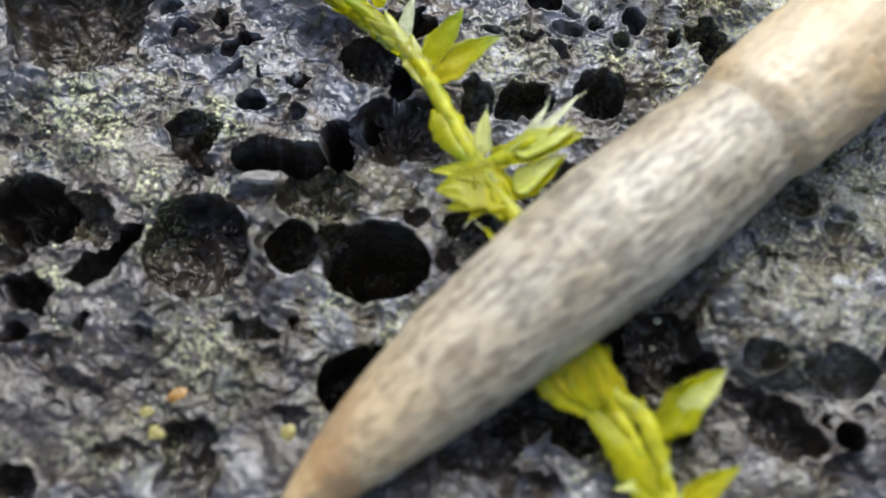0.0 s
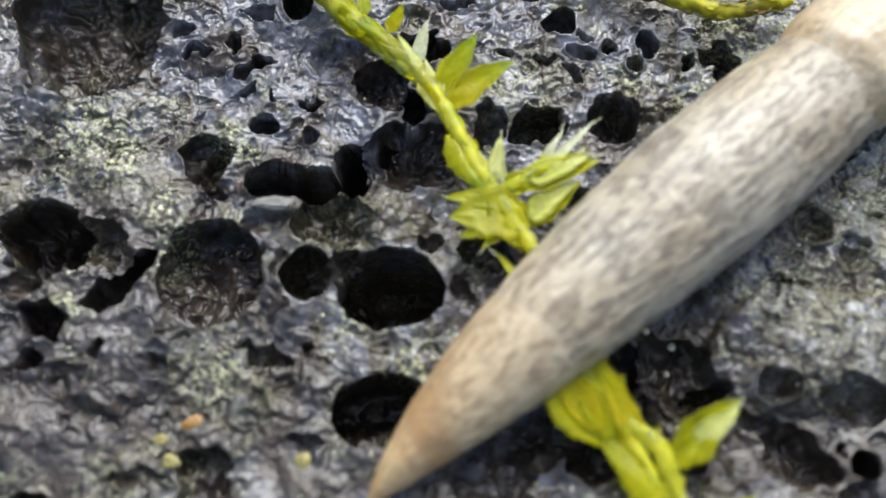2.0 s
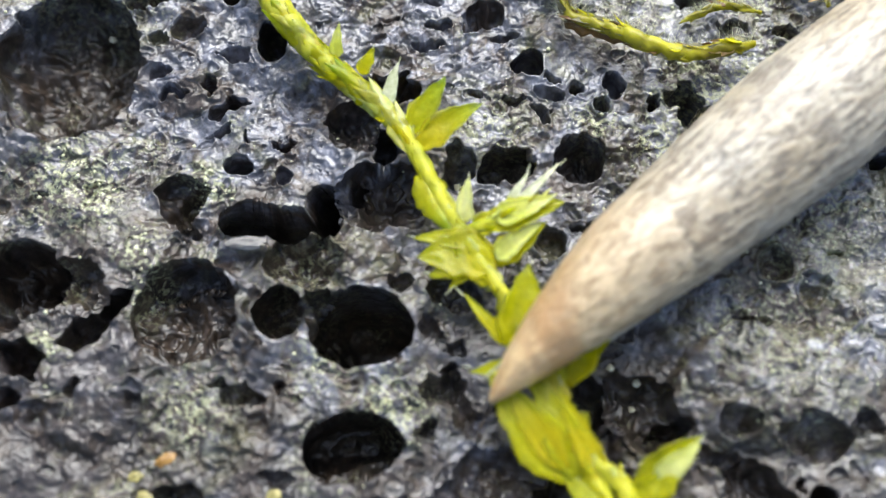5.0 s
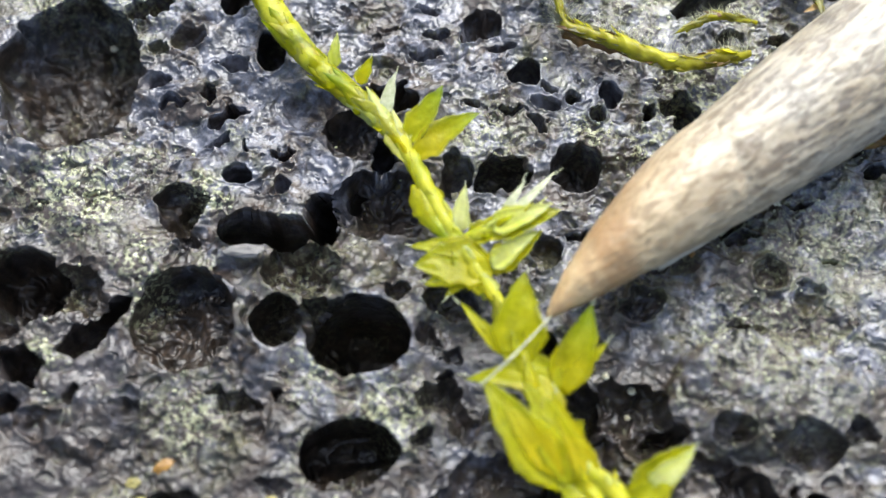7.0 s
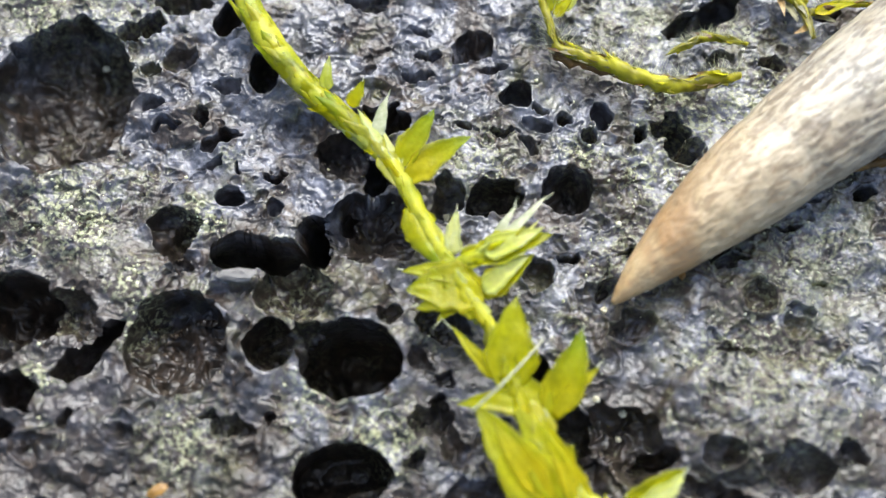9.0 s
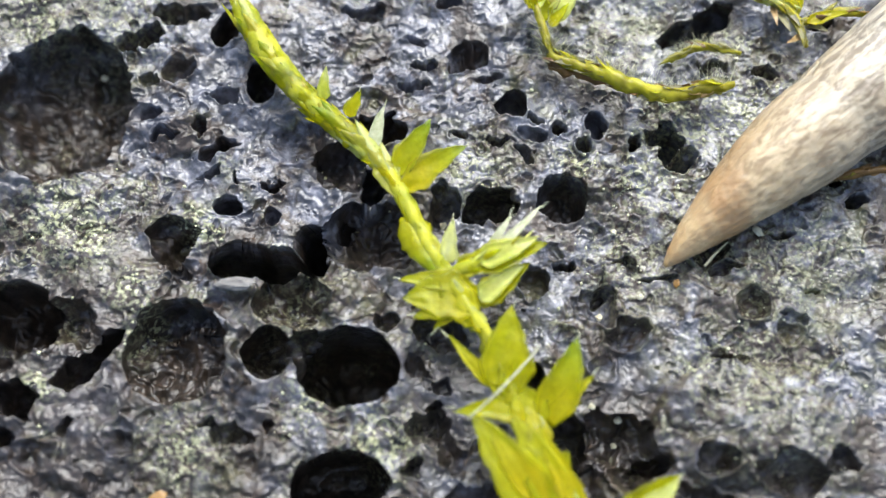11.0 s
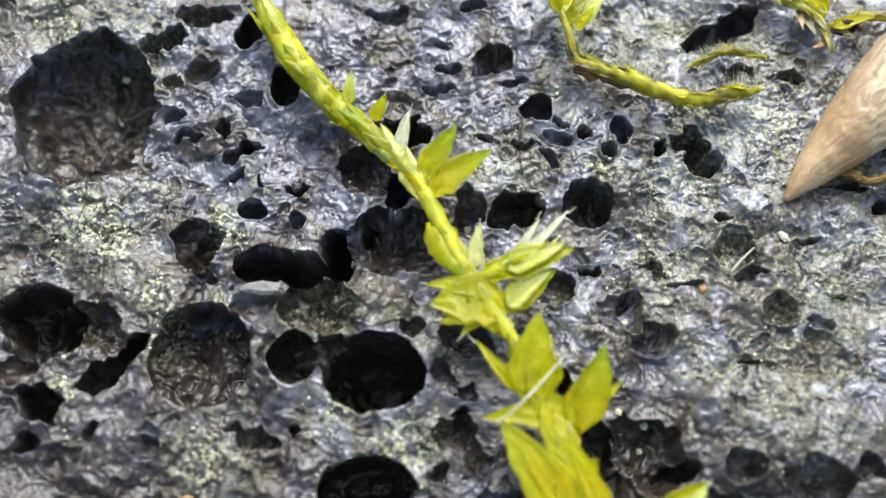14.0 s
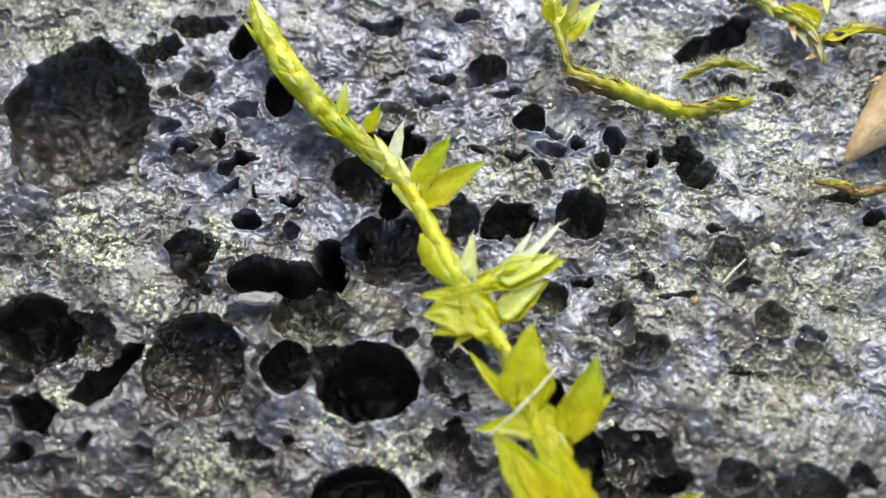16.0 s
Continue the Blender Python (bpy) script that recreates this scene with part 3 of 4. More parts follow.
OUTX += wall * perlin(Y * 1.3 + X * 0.4, H * 1.1, 61)
OUTY += wall * perlin(X * 1.3 + Y * 0.4, H * 1.1, 62)


def rock_at(x, y):
    i = min(max(int(np.searchsorted(GX, x)), 1), len(GX) - 1)
    j = min(max(int(np.searchsorted(GY, y)), 1), len(GY) - 1)
    return float(H[j, i])


def build_rock():
    ny, nx = X.shape
    co = np.stack([X + OUTX, Y + OUTY, H], -1).reshape(-1, 3) * MM
    idx = np.arange(nx * ny).reshape(ny, nx)
    quads = np.stack([idx[:-1, :-1], idx[:-1, 1:], idx[1:, 1:], idx[1:, :-1]], -1).reshape(-1, 4)
    me = bpy.data.meshes.new("ground")
    me.vertices.add(len(co))
    me.vertices.foreach_set("co", co.astype(np.float32).ravel())
    me.loops.add(quads.size)
    me.loops.foreach_set("vertex_index", quads.astype(np.int32).ravel())
    me.polygons.add(len(quads))
    me.polygons.foreach_set("loop_start", np.arange(0, quads.size, 4, dtype=np.int32))
    me.polygons.foreach_set("use_smooth", np.ones(len(quads), dtype=bool))
    at = me.attributes.new("crust", "FLOAT", "POINT")
    at.data.foreach_set("value", CRUSTY.astype(np.float32).ravel())
    at = me.attributes.new("stain_shade", "FLOAT", "POINT")
    at.data.foreach_set("value", STAIN_SHADE.astype(np.float32).ravel())
    me.update()
    me.materials.append(ROCK)
    return tagged(new("ground", me), "wet dark grey lava rock riddled with gas bubble holes", "rock", kind="structure")


build_rock()


# ---- moss ----
def leaf_mesh(name, base, tip, width, mat, parent, origin, cup=0.25, curl=0.15, roll=0.0, label="", hair=0.0):
    """A pointed, boat-shaped moss leaf with a midrib, from base to tip, in millimetres."""
    b, t = Vector(base), Vector(tip)
    a = t - b
    length = a.length
    a.normalize()
    side = a.cross(Vector((0, 0, 1)))
    side = side.normalized() if side.length > 1e-4 else Vector((1, 0, 0))
    up = side.cross(a).normalized()
    q = Matrix.Rotation(radians(roll), 3, a)
    side, up = q @ side, q @ up
    nl, nw, verts, along, margin = 16, 10, [], [], []
    for layer in (0, 1):
        for i in range(nl + 1):
            s = i / nl
            w = width / 2 * 1.6 * (s + 0.25) ** 0.35 * (1 - s) ** 0.9 * min(1.0, 0.35 + (5.0 if width < 1.2 else 2.2) * s) + 0.008
            for j in range(nw + 1):
                v = j / nw * 2 - 1
                jag = 1 + 0.22 * noise.noise(Vector((s * length * 3.5 + b.x * 7, (3 if v > 0 else -3) + b.y * 7, t.x)))
                p = b + a * (s * length + 0.05 * noise.noise(Vector((s * 5, v * 2, b.x * 9)))) + side * (v * w * jag + 0.05 * length * math.sin(s * 3 + b.x * 5 + t.y * 3) * s)
                rise = cup * w * (v * v) + curl * length * (s - 0.5) ** 2 * -1.0 + 0.16 * w * noise.noise(Vector((s * 4 + b.x * 3, v * 1.5, b.y * 3)))
                rise += 0.035 * w * math.cos(v * 8 + 0.6 * math.sin(s * 9)) * (1 - s)
                p = p + up * (rise - layer * (0.008 + 0.012 * (1 - abs(v))))
                verts.append((p - origin) * MM)
                along.append(s)
                margin.append(max(abs(v) ** 1.5, s ** 3))
    row, n1 = nw + 1, (nl + 1) * (nw + 1)
    faces = []
    for i in range(nl):
        for j in range(nw):
            k = i * row + j
            faces.append((k, k + 1, k + row + 1, k + row))
            faces.append((n1 + k, n1 + k + row, n1 + k + row + 1, n1 + k + 1))
        for k, d in ((i * row, 1), (i * row + nw, -1)):
            f = (k, k + row, n1 + k + row, n1 + k)
            faces.append(f if d > 0 else f[::-1])
    for j in range(nw):
        faces.append((j, n1 + j, n1 + j + 1, j + 1))
        k = nl * row + j
        faces.append((k, k + 1, n1 + k + 1, n1 + k))
    ob = mesh_object(name, verts, faces, mat, parent, label)
    for key, values in (("along", along), ("margin", margin)):
        ob.data.attributes.new(key, "FLOAT", "POINT").data.foreach_set("value", values)
    if hair:
        tube_mesh("hair_point", [t - a * 0.1, t + a * hair * 0.5 + up * 0.03, t + a * hair], [0.03, 0.018, 0.006], HAIR, ob, origin)
    return ob


def smooth_path(points, n):
    pts = [Vector(p) for p in points]
    if len(pts) < 3:
        return [pts[0].lerp(pts[-1], i / n) for i in range(n + 1)]
    out, m = [], len(pts) - 1
    for i in range(n + 1):
        u = i / n * m
        k = min(int(u), m - 1)
        f = u - k
        p0, p1, p2, p3 = pts[max(k - 1, 0)], pts[k], pts[k + 1], pts[min(k + 2, m)]
        out.append(0.5 * (2 * p1 + (p2 - p0) * f + (2 * p0 - 5 * p1 + 4 * p2 - p3) * f * f + (3 * p1 - p0 - 3 * p2 + p3) * f ** 3))
    return out


def tube_mesh(name, points, radii, mat, parent, origin, label="", rough=0.0, sides=8, n=None):
    n = n or max(6, len(points) * 6)
    path = smooth_path(points, n)
    verts, faces = [], []
    for i, p in enumerate(path):
        a = (path[min(i + 1, n)] - path[max(i - 1, 0)]).normalized()
        s = a.cross(Vector((0, 0, 1)))
        s = s.normalized() if s.length > 1e-4 else Vector((1, 0, 0))
        u = s.cross(a)
        r = float(np.interp(i / n, np.linspace(0, 1, len(radii)), radii))
        for k in range(sides):
            g = 2 * math.pi * k / sides
            rr = r * (1 + rough * noise.noise(Vector((p.x * 2.4 + 0.7 * math.cos(g), p.y * 2.4 + 0.7 * math.sin(g), p.z * 2.4))))
            verts.append((p + s * (math.cos(g) * rr) + u * (math.sin(g) * rr) - origin) * MM)
    for i in range(n):
        for k in range(sides):
            k2 = (k + 1) % sides
            faces.append((i * sides + k, i * sides + k2, (i + 1) * sides + k2, (i + 1) * sides + k))
    faces.append(tuple(range(sides))[::-1])
    faces.append(tuple(n * sides + k for k in range(sides)))
    return mesh_object(name, verts, faces, mat, parent, label)


def moss(label, points):
    """An empty at the foot of a shoot, and that place in millimetres."""
    o = Vector(points[0])
    root = new("moss_shoot")
    root.location = o * MM
    root.empty_display_size = 0.001
    tagged(root, label, "moss", group="moss on the rock")
    return root, o


def scales(root, o, points, u0, u1, step, length, width, mats, out=0.45, seed=1, off=0.05):
    """Small leaves that overlap along a stem, pointing to its end."""
    r = random.Random(seed)
    path = smooth_path(points, 200)
    total = sum((path[i + 1] - path[i]).length for i in range(200))
    n = int((u1 - u0) * total / step)
    for k in range(n):
        u = u0 + (u1 - u0) * (k + r.uniform(-0.3, 0.3)) / n
        i = min(max(int(u * 200), 0), 198)
        p, a = path[i], (path[i + 2] - path[i]).normalized()
        g = k * 2.4 + r.uniform(-0.4, 0.4)
        s = a.cross(Vector((0, 0, 1))).normalized()
        w = s * math.cos(g) + s.cross(a) * abs(math.sin(g)) * 0.8
        ln = length * r.uniform(0.55, 1.35)
        tip = p + a * ln * (1 - out * 0.5) + w * ln * out * r.uniform(0.5, 1.3)
        leaf_mesh("leaf", p + w * off, tip + w * (off - 0.05), width * r.uniform(0.8, 1.2), mats[r.randrange(len(mats))], root, o, 0.5, -0.2, r.uniform(-60, 60))


def clasp(root, o, points, u0, u1, step, length, width, mats, off, seed, lift=0.10):
    """Broad leaves that lie close round a stem, each with its back outwards and its tip a little free."""
    r = random.Random(seed)
    path = smooth_path(points, 200)
    total = sum((path[i + 1] - path[i]).length for i in range(200))
    n = int((u1 - u0) * total / step)
    for k in range(n):
        u = u0 + (u1 - u0) * (k + r.uniform(-0.4, 0.4)) / n
        i = min(max(int(u * 200), 0), 198)
        p, a = path[i], (path[i + 2] - path[i]).normalized()
        side = a.cross(Vector((0, 0, 1))).normalized()
        up = side.cross(a)
        g = radians((-75, 40, -20, 80, 10, -45)[k % 6] + r.uniform(-22, 22))
        w = up * math.cos(g) + side * math.sin(g)
        ln = length * r.uniform(0.7, 1.25)
        thick = off(u)
        tip = p + a * ln + w * (thick + ln * lift * r.uniform(0.2, 1.5))
        leaf_mesh("leaf", p + w * thick * 0.8, tip, width * r.uniform(0.8, 1.15), mats[r.randrange(len(mats))], root, o, -0.5, 0.1, math.degrees(g))


def fuzz(root, o, points, u0, u1, count, length, seed):
    """Fine pale root hairs that lie on the rock along a strand: one mesh."""
    r = random.Random(seed)
    path = smooth_path(points, 100)
    verts, faces = [], []
    for k in range(count):
        i = int(100 * r.uniform(u0, u1))
        p = path[i] + Vector((0, 0, r.uniform(-0.1, 0.15)))
        g = r.uniform(0.15, 1.0) * math.pi
        a = Vector((math.cos(g), math.sin(g), r.uniform(-0.25, 0.1))) * length * r.uniform(0.3, 1.0)
        bend = Vector((r.uniform(-0.2, 0.2), r.uniform(-0.2, 0.2), 0.12)) * length
        side = a.cross(Vector((0, 0, 1))).normalized() * 0.009
        base = len(verts)
        for j in range(6):
            q = p + a * (j / 5) + bend * (j / 5) * (1 - j / 5)
            for d in (side, Vector((0, 0, 0.016)), -side):
                verts.append((q + d * (1.1 - j / 5) - o) * MM)
        for j in range(5):
            for m in range(3):
                b, c = base + j * 3 + m, base + j * 3 + (m + 1) % 3
                faces.append((b, c, c + 3, b + 3))
    return tagged(mesh_object("fuzz", verts, faces, HAIR, root, "fine pale root hairs"), kind="stuff")


def main_moss():
    stem = [(6.44, -9.64, 0.6), (5.72, -8.07, 0.6), (4.94, -6.88, 0.7), (4.25, -5.47, 0.9), (3.66, -4.21, 0.9), (3.17, -2.93, 0.9), (2.68, -1.39, 0.9), (1.98, -0.26, 0.9), (1.12, 1.11, 0.9), (0.6, 2.17, 0.9), (-0.11, 3.48, 0.9), (-0.7, 4.7, 0.9), (-1.51, 5.95, 0.9), (-2.8, 7.22, 0.9), (-4.24, 8.57, 0.9), (-5.71, 10.18, 1), (-6.86, 11.95, 1), (-7.61, 13.41, 0.9), (-8.12, 14.58, 0.6)]
    root, o = moss("bright yellow-green moss shoot with pointed leaves, creeping over rock", stem)
    tube_mesh("stem", stem, [0.36, 0.36, 0.36, 0.34, 0.30, 0.26, 0.26, 0.30, 0.34, 0.34, 0.36, 0.36, 0.38, 0.42, 0.48, 0.56, 0.58, 0.44, 0.06], STEM, root, o, "yellow stem", 0.25, 14, 150)
    # long leaves along the shoot's upper half; pale ones also paint in wet highlights
    clasp(root, o, stem, 0.62, 0.90, 0.30, 2.2, 0.8, (LEAF, STEM, GREEN, PALE, STEM), lambda u: 0.45 + 0.17 * min(1, max(0, (u - 0.62) / 0.2)), 3, 0.015)
    clasp(root, o, stem, 0.86, 0.95, 0.16, 1.5, 0.5, (PALE, LEAF, PALE), lambda u: 0.64 - 3.0 * max(0, u - 0.88), 6, -0.12)
    scales(root, o, stem, 0.64, 0.86, 0.8, 0.7, 0.36, (PALE, LEAF), 0.45, 33, 0.35)
    clasp(root, o, stem, 0.32, 0.64, 0.5, 1.9, 0.75, (STEM, LEAF, PALE), lambda u: 0.28, 4, 0.02)
    clasp(root, o, stem, 0.02, 0.32, 0.35, 1.4, 0.85, (LEAF, STEM), lambda u: 0.38, 5, 0.08)

    def lf(base, tip, width, mat=LEAF, cup=0.25, curl=0.15, roll=0.0, hair=0.0):
        leaf_mesh("leaf", base, tip, width * 1.1, mat, root, o, cup, curl, roll, "", hair)

    lf((-0.93, 5.39, 1.1), (0.4, 7.65, 1.8), 1.16, GREEN, 0.3)
    lf((-0.7, 4.77, 1.1), (1.96, 6.44, 1.7), 1.28, GREEN, 0.3)
    lf((-1.86, 6.64, 1.1), (-1.35, 8.26, 1.7), 0.54, HAIR, 0.3, hair=0.25)
    lf((-3.91, 8.78, 1.2), (-3.86, 10.03, 1.8), 0.5, PALE, 0.3)
    lf((-2.92, 8.05, 1.1), (-2.4, 9.04, 1.6), 0.61, LEAF, 0.3, hair=0.1)
    lf((-1.62, 6.26, 1.1), (-0.69, 4.41, 1.1), 1.15, STEM, 0.1)
    lf((-0.53, 3.66, 1.15), (1.02, 0.95, 1.15), 1.4, GREEN, -0.2)
    lf((1.2, 1.66, 1.1), (1.38, 3.4, 1.5), 0.68, PALE, 0.2, hair=0.15)
    lf((2.38, 0.26, 1.15), (-0.6, 0.12, 1.25), 2.24, LEAF, 0.1)
    lf((2.02, 0.7, 1.2), (-0.78, 0.98, 1.2), 0.96, LEAF, 0.1, hair=0.2)
    lf((1.73, 0.05, 1.1), (0.65, -1.09, 1.0), 0.6, LEAF, 0.1, hair=0.3)
    lf((1.88, 0.0, 1.1), (-0.23, -0.45, 1.1), 1.12, LEAF, 0, hair=0.2)
    lf((2.08, -0.92, 1.2), (0.87, 1.83, 1.3), 1.41, LEAF, -0.1)
    lf((1.52, 1.28, 1.2), (3.29, 2.14, 1.4), 0.88, LEAF, 0.2)
    lf((2.06, 1.28, 1.4), (4.99, 2.39, 1.8), 1.32, LEAF, 0.4, hair=0.3)
    lf((2.38, 1.54, 1.6), (4.71, 2.41, 2.0), 0.88, PALE, 0.4)
    lf((2.37, 0.1, 1.3), (4.11, 1.34, 1.7), 0.8, PALE, 0.3)
    lf((2.83, 2.07, 1.6), (3.61, 3.39, 2.0), 0.32, HAIR, 0.2, hair=0.3)
    lf((3.16, 2.15, 1.7), (4.88, 3.59, 2.1), 0.32, HAIR, 0.2, hair=0.3)
    lf((2.38, -0.06, 1.1), (4.29, 1.57, 1.5), 1.16, LEAF, 0.35)
    lf((3.25, -3.69, 1.1), (3.68, -0.29, 1.8), 1.99, LEAF, 0.25, hair=0.15)
    lf((3.15, -3.28, 1.2), (2.77, -1.15, 1.4), 1.07, LEAF, 0.2)
    lf((2.95, -3.26, 1.1), (1.07, -1.37, 1.4), 0.57, LEAF, 0.2, hair=0.5)
    lf((4.76, -4.72, 1.0), (6.05, -1.53, 1.8), 1.6, GREEN, 0.35, hair=0.15)
    lf((5.02, -4.52, 1.0), (6.57, -2.88, 1.5), 0.69, LEAF, 0.3, hair=0.3)
    lf((4.69, -4.64, 1.1), (3.37, -3.07, 1.2), 1.34, LEAF, 0.1)
    lf((4.07, -4.17, 1.2), (1.31, -4.09, 1.2), 0.95, LEAF, 0.2, hair=0.3)
    lf((4.85, -8.02, 1.0), (1.79, -4.45, 1.6), 1.99, LEAF, 0.2)
    lf((4.73, -7.75, 1.1), (2.57, -4.62, 1.6), 1.15, LEAF, 0.1)
    lf((5.22, -7.98, 1.0), (3.52, -4.29, 1.5), 1.64, LEAF, 0.1)
    lf((5.79, -7.9, 1.0), (4.61, -4.69, 1.4), 0.91, LEAF, 0.2, hair=0.3)
    lf((4.63, -5.79, 1.2), (3.97, -4.02, 1.2), 1.15, STEM, 0.1)
    # the side bud with its pale hair points
    bud = [(1.41, 1.31, 1), (2.18, 1.52, 1.2), (3.16, 1.82, 1.4), (4.26, 2.18, 1.5)]
    clasp(root, o, bud, 0.1, 0.95, 0.2, 1.0, 0.36, (PALE, LEAF, LEAF), lambda u: 0.22, 44, 0.3)
    tube_mesh("branch", bud, [0.22, 0.3, 0.28, 0.1], STEM, root, o, "", 0.3)


def lower_moss():
    stem = [(7.59, -13.05, 0.3), (7.42, -11.79, 0.5), (7.29, -10.68, 0.6), (7.11, -9.37, 0.7), (6.7, -8.3, 0.7), (5.95, -7.61, 0.7), (5.22, -6.61, 0.7)]
    root, o = moss("yellow-green moss shoot with a pale closed bud at its side", stem)
    tube_mesh("stem", stem, [0.34, 0.36, 0.36, 0.32], STEM, root, o, "yellow stem", 0.4, 10, 60)
    clasp(root, o, stem, 0.06, 0.95, 0.28, 1.0, 0.6, (STEM, LEAF, PALE), lambda u: 0.24, 9, 0.22)

    def lf(base, tip, width, mat=LEAF, cup=0.25, curl=0.15, roll=0.0, hair=0.0):
        leaf_mesh("leaf", base, tip, width * 1.1, mat, root, o, cup, curl, roll, "", hair)

    lf((7.2, -11.2, 0.9), (4.5, -7.75, 1), 1.5, LEAF, -0.15)
    lf((7.39, -12.0, 0.8), (5.7, -9.9, 0.9), 1.0, LEAF, -0.15)
    lf((7.1, -8.75, 0.8), (9.6, -6.6, 1.3), 1.5, LEAF, 0.45, hair=0.1)
    lf((7.9, -8.15, 1.0), (9.45, -6.8, 1.5), 0.85, PALE, 0.4, hair=0.1)
    lf((7.01, -8.79, 0.7), (8.31, -7.79, 1.1), 0.9, LEAF, 0.3)
    lf((7.95, -11.24, 0.6), (9.82, -9.81, 0.9), 1.0, LEAF, 0.2, hair=0.2)
    lf((6.74, -10.51, 0.7), (5.45, -10.58, 1), 0.4, PALE)
    lf((5.51, -6.43, 0.8), (4.62, -5.77, 1), 1.2, LEAF)
    lf((4.9, -7.6, 0.9), (2.95, -6.3, 1.0), 1.3, GREEN, -0.1)


def olive_moss():
    a = [(13.32, 9.79, 0.5), (12.09, 9.47, 0.7), (10.38, 9.15, 0.8), (8.99, 9.52, 0.8), (7.84, 10.11, 0.8), (6.69, 10.6, 0.7), (5.63, 11.09, 0.7), (5.34, 12.24, 0.9), (4.99, 13.7, 0.9), (4.8, 15.14, 0.9)]
    root, o = moss("olive-yellow withered moss strand lying curved on the rock", a)
    tube_mesh("stem", a, [0.16, 0.30, 0.34, 0.36, 0.32, 0.26, 0.17, 0.15, 0.24], OLIVE, root, o, "smooth olive-yellow strand", 0.4, 14, 200)
    low = [Vector(p) + Vector((0.02, -0.2, -0.16)) for p in a[3:8]]
    tube_mesh("dead_edge", low, [0.06, 0.14, 0.2, 0.22, 0.08], DEAD, root, o, "brown decayed lower edge", 1.3, 12, 120)
    scales(root, o, a, 0.05, 0.72, 0.16, 0.8, 0.36, (OLIVE, WITHER, OLIVE, DEAD), 0.40, 13, 0.18)
    fuzz(root, o, a, 0.03, 0.78, 420, 1.5, 17)
    scales(root, o, a, 0.86, 0.99, 0.10, 1.1, 0.5, (LEAF, PALE, OLIVE), 0.5, 14)
    for base, tip, width, mat in (
            ((5.57, 12.92, 0.7), (4.65, 14.35, 1.2), 0.95, LEAF),
            ((5.72, 12.92, 0.7), (7.18, 14.3, 1.2), 0.9, PALE),
            ((5.49, 13.43, 0.7), (6.23, 14.59, 1.1), 0.8, OLIVE),
            ((5.65, 12.58, 0.7), (6.42, 13.51, 1.1), 0.5, LEAF),
    ):
        leaf_mesh("leaf", base, tip, width, mat, root, o, 0.3)
    c = [(13.88, 11.5, 0.2), (12.83, 11.57, 0.5), (12.11, 11.65, 0.5), (11.23, 11.27, 0.5), (10.8, 11.11, 0.2)]
    root, o = moss("thin olive moss strand half sunk in a hollow", c)
    tube_mesh("stem", c, [0.08, 0.15, 0.15, 0.08], OLIVE, root, o, "", 0.9, 10, 80)
    clasp(root, o, c, 0.05, 0.95, 0.3, 0.9, 0.3, (OLIVE, DEAD), lambda u: 0.15, 15, 0.08)
    fuzz(root, o, c, 0.05, 0.95, 160, 0.9, 18)
    d = [(13.57, 15.38, 0.6), (14.14, 14.62, 0.7), (14.83, 14.1, 0.7), (15.77, 13.78, 0.5)]
    root, o = moss("tangle of yellow moss with bright leaf tips", d)
    tube_mesh("stem", d, [0.3, 0.32, 0.28, 0.16], OLIVE, root, o, "", 0.4, 12, 50)
    clasp(root, o, d, 0.02, 0.9, 0.25, 1.2, 0.5, (LEAF, OLIVE, PALE), lambda u: 0.24, 16, 0.08)
    leaf_mesh("leaf", (17.07, 14.86, 0.7), (16.88, 13.86, 0.9), 0.36, PALE, root, o, 0.3)
    d = [(16.57, 12.82, 0.4), (17.15, 12.91, 0.7), (17.92, 13.2, 0.7), (18.9, 13.14, 0.7), (20.31, 12.98, 0.5)]
    root, o = moss("withered moss strand with one bright yellow leaf", d)
    tube_mesh("stem", d, [0.14, 0.2, 0.2, 0.16, 0.16], OLIVE, root, o, "", 0.5, 10, 50)
    clasp(root, o, d, 0.05, 0.95, 0.4, 0.9, 0.4, (OLIVE, DEAD), lambda u: 0.14, 26, 0.2)
    leaf_mesh("leaf", (16.72, 12.62, 0.9), (18.52, 13.04, 1), 0.55, LEAF, root, o, 0.3)
    fuzz(root, o, d, 0.0, 1.0, 120, 0.9, 27)
    d = [(16.79, 11.77, 0.2), (16.47, 12.43, 0.5), (16.22, 13.14, 0.5), (15.73, 13.64, 0.6), (15.01, 14.34, 0.4)]
    root, o = moss("tangle of withered tan and olive moss leaves", d)
    tube_mesh("stem", d, [0.08, 0.16, 0.2, 0.2, 0.12], OLIVE, root, o, "", 0.4, 8, 30)
    for base, tip, width, mat in (
            ((15.66, 13.42, 0.5), (15.86, 12.13, 0.9), 0.42, WITHER),
            ((15.87, 13.56, 0.5), (16.38, 12.41, 0.9), 0.36, WITHER),
            ((16.38, 12.71, 0.5), (15.84, 13.53, 0.9), 0.4, OLIVE),
            ((16.35, 13.22, 0.5), (16.37, 11.41, 0.9), 0.46, OLIVE),
            ((16.44, 12.15, 0.5), (15.7, 11.58, 0.9), 0.3, STRAW),
            ((16.58, 13.28, 0.5), (14.63, 14.1, 0.9), 0.9, OLIVE),
            ((16.74, 13.62, 0.5), (15.24, 14.5, 0.9), 0.8, LEAF),
            ((16.87, 12.71, 0.5), (17.51, 12.13, 0.9), 0.4, WITHER),
            ((15.45, 13.7, 0.5), (15.32, 12.46, 0.9), 0.3, STRAW),
    ):
        leaf_mesh("leaf", base, tip, width, mat, root, o, 0.4)
    fuzz(root, o, d, 0.0, 1.0, 90, 0.9, 28)
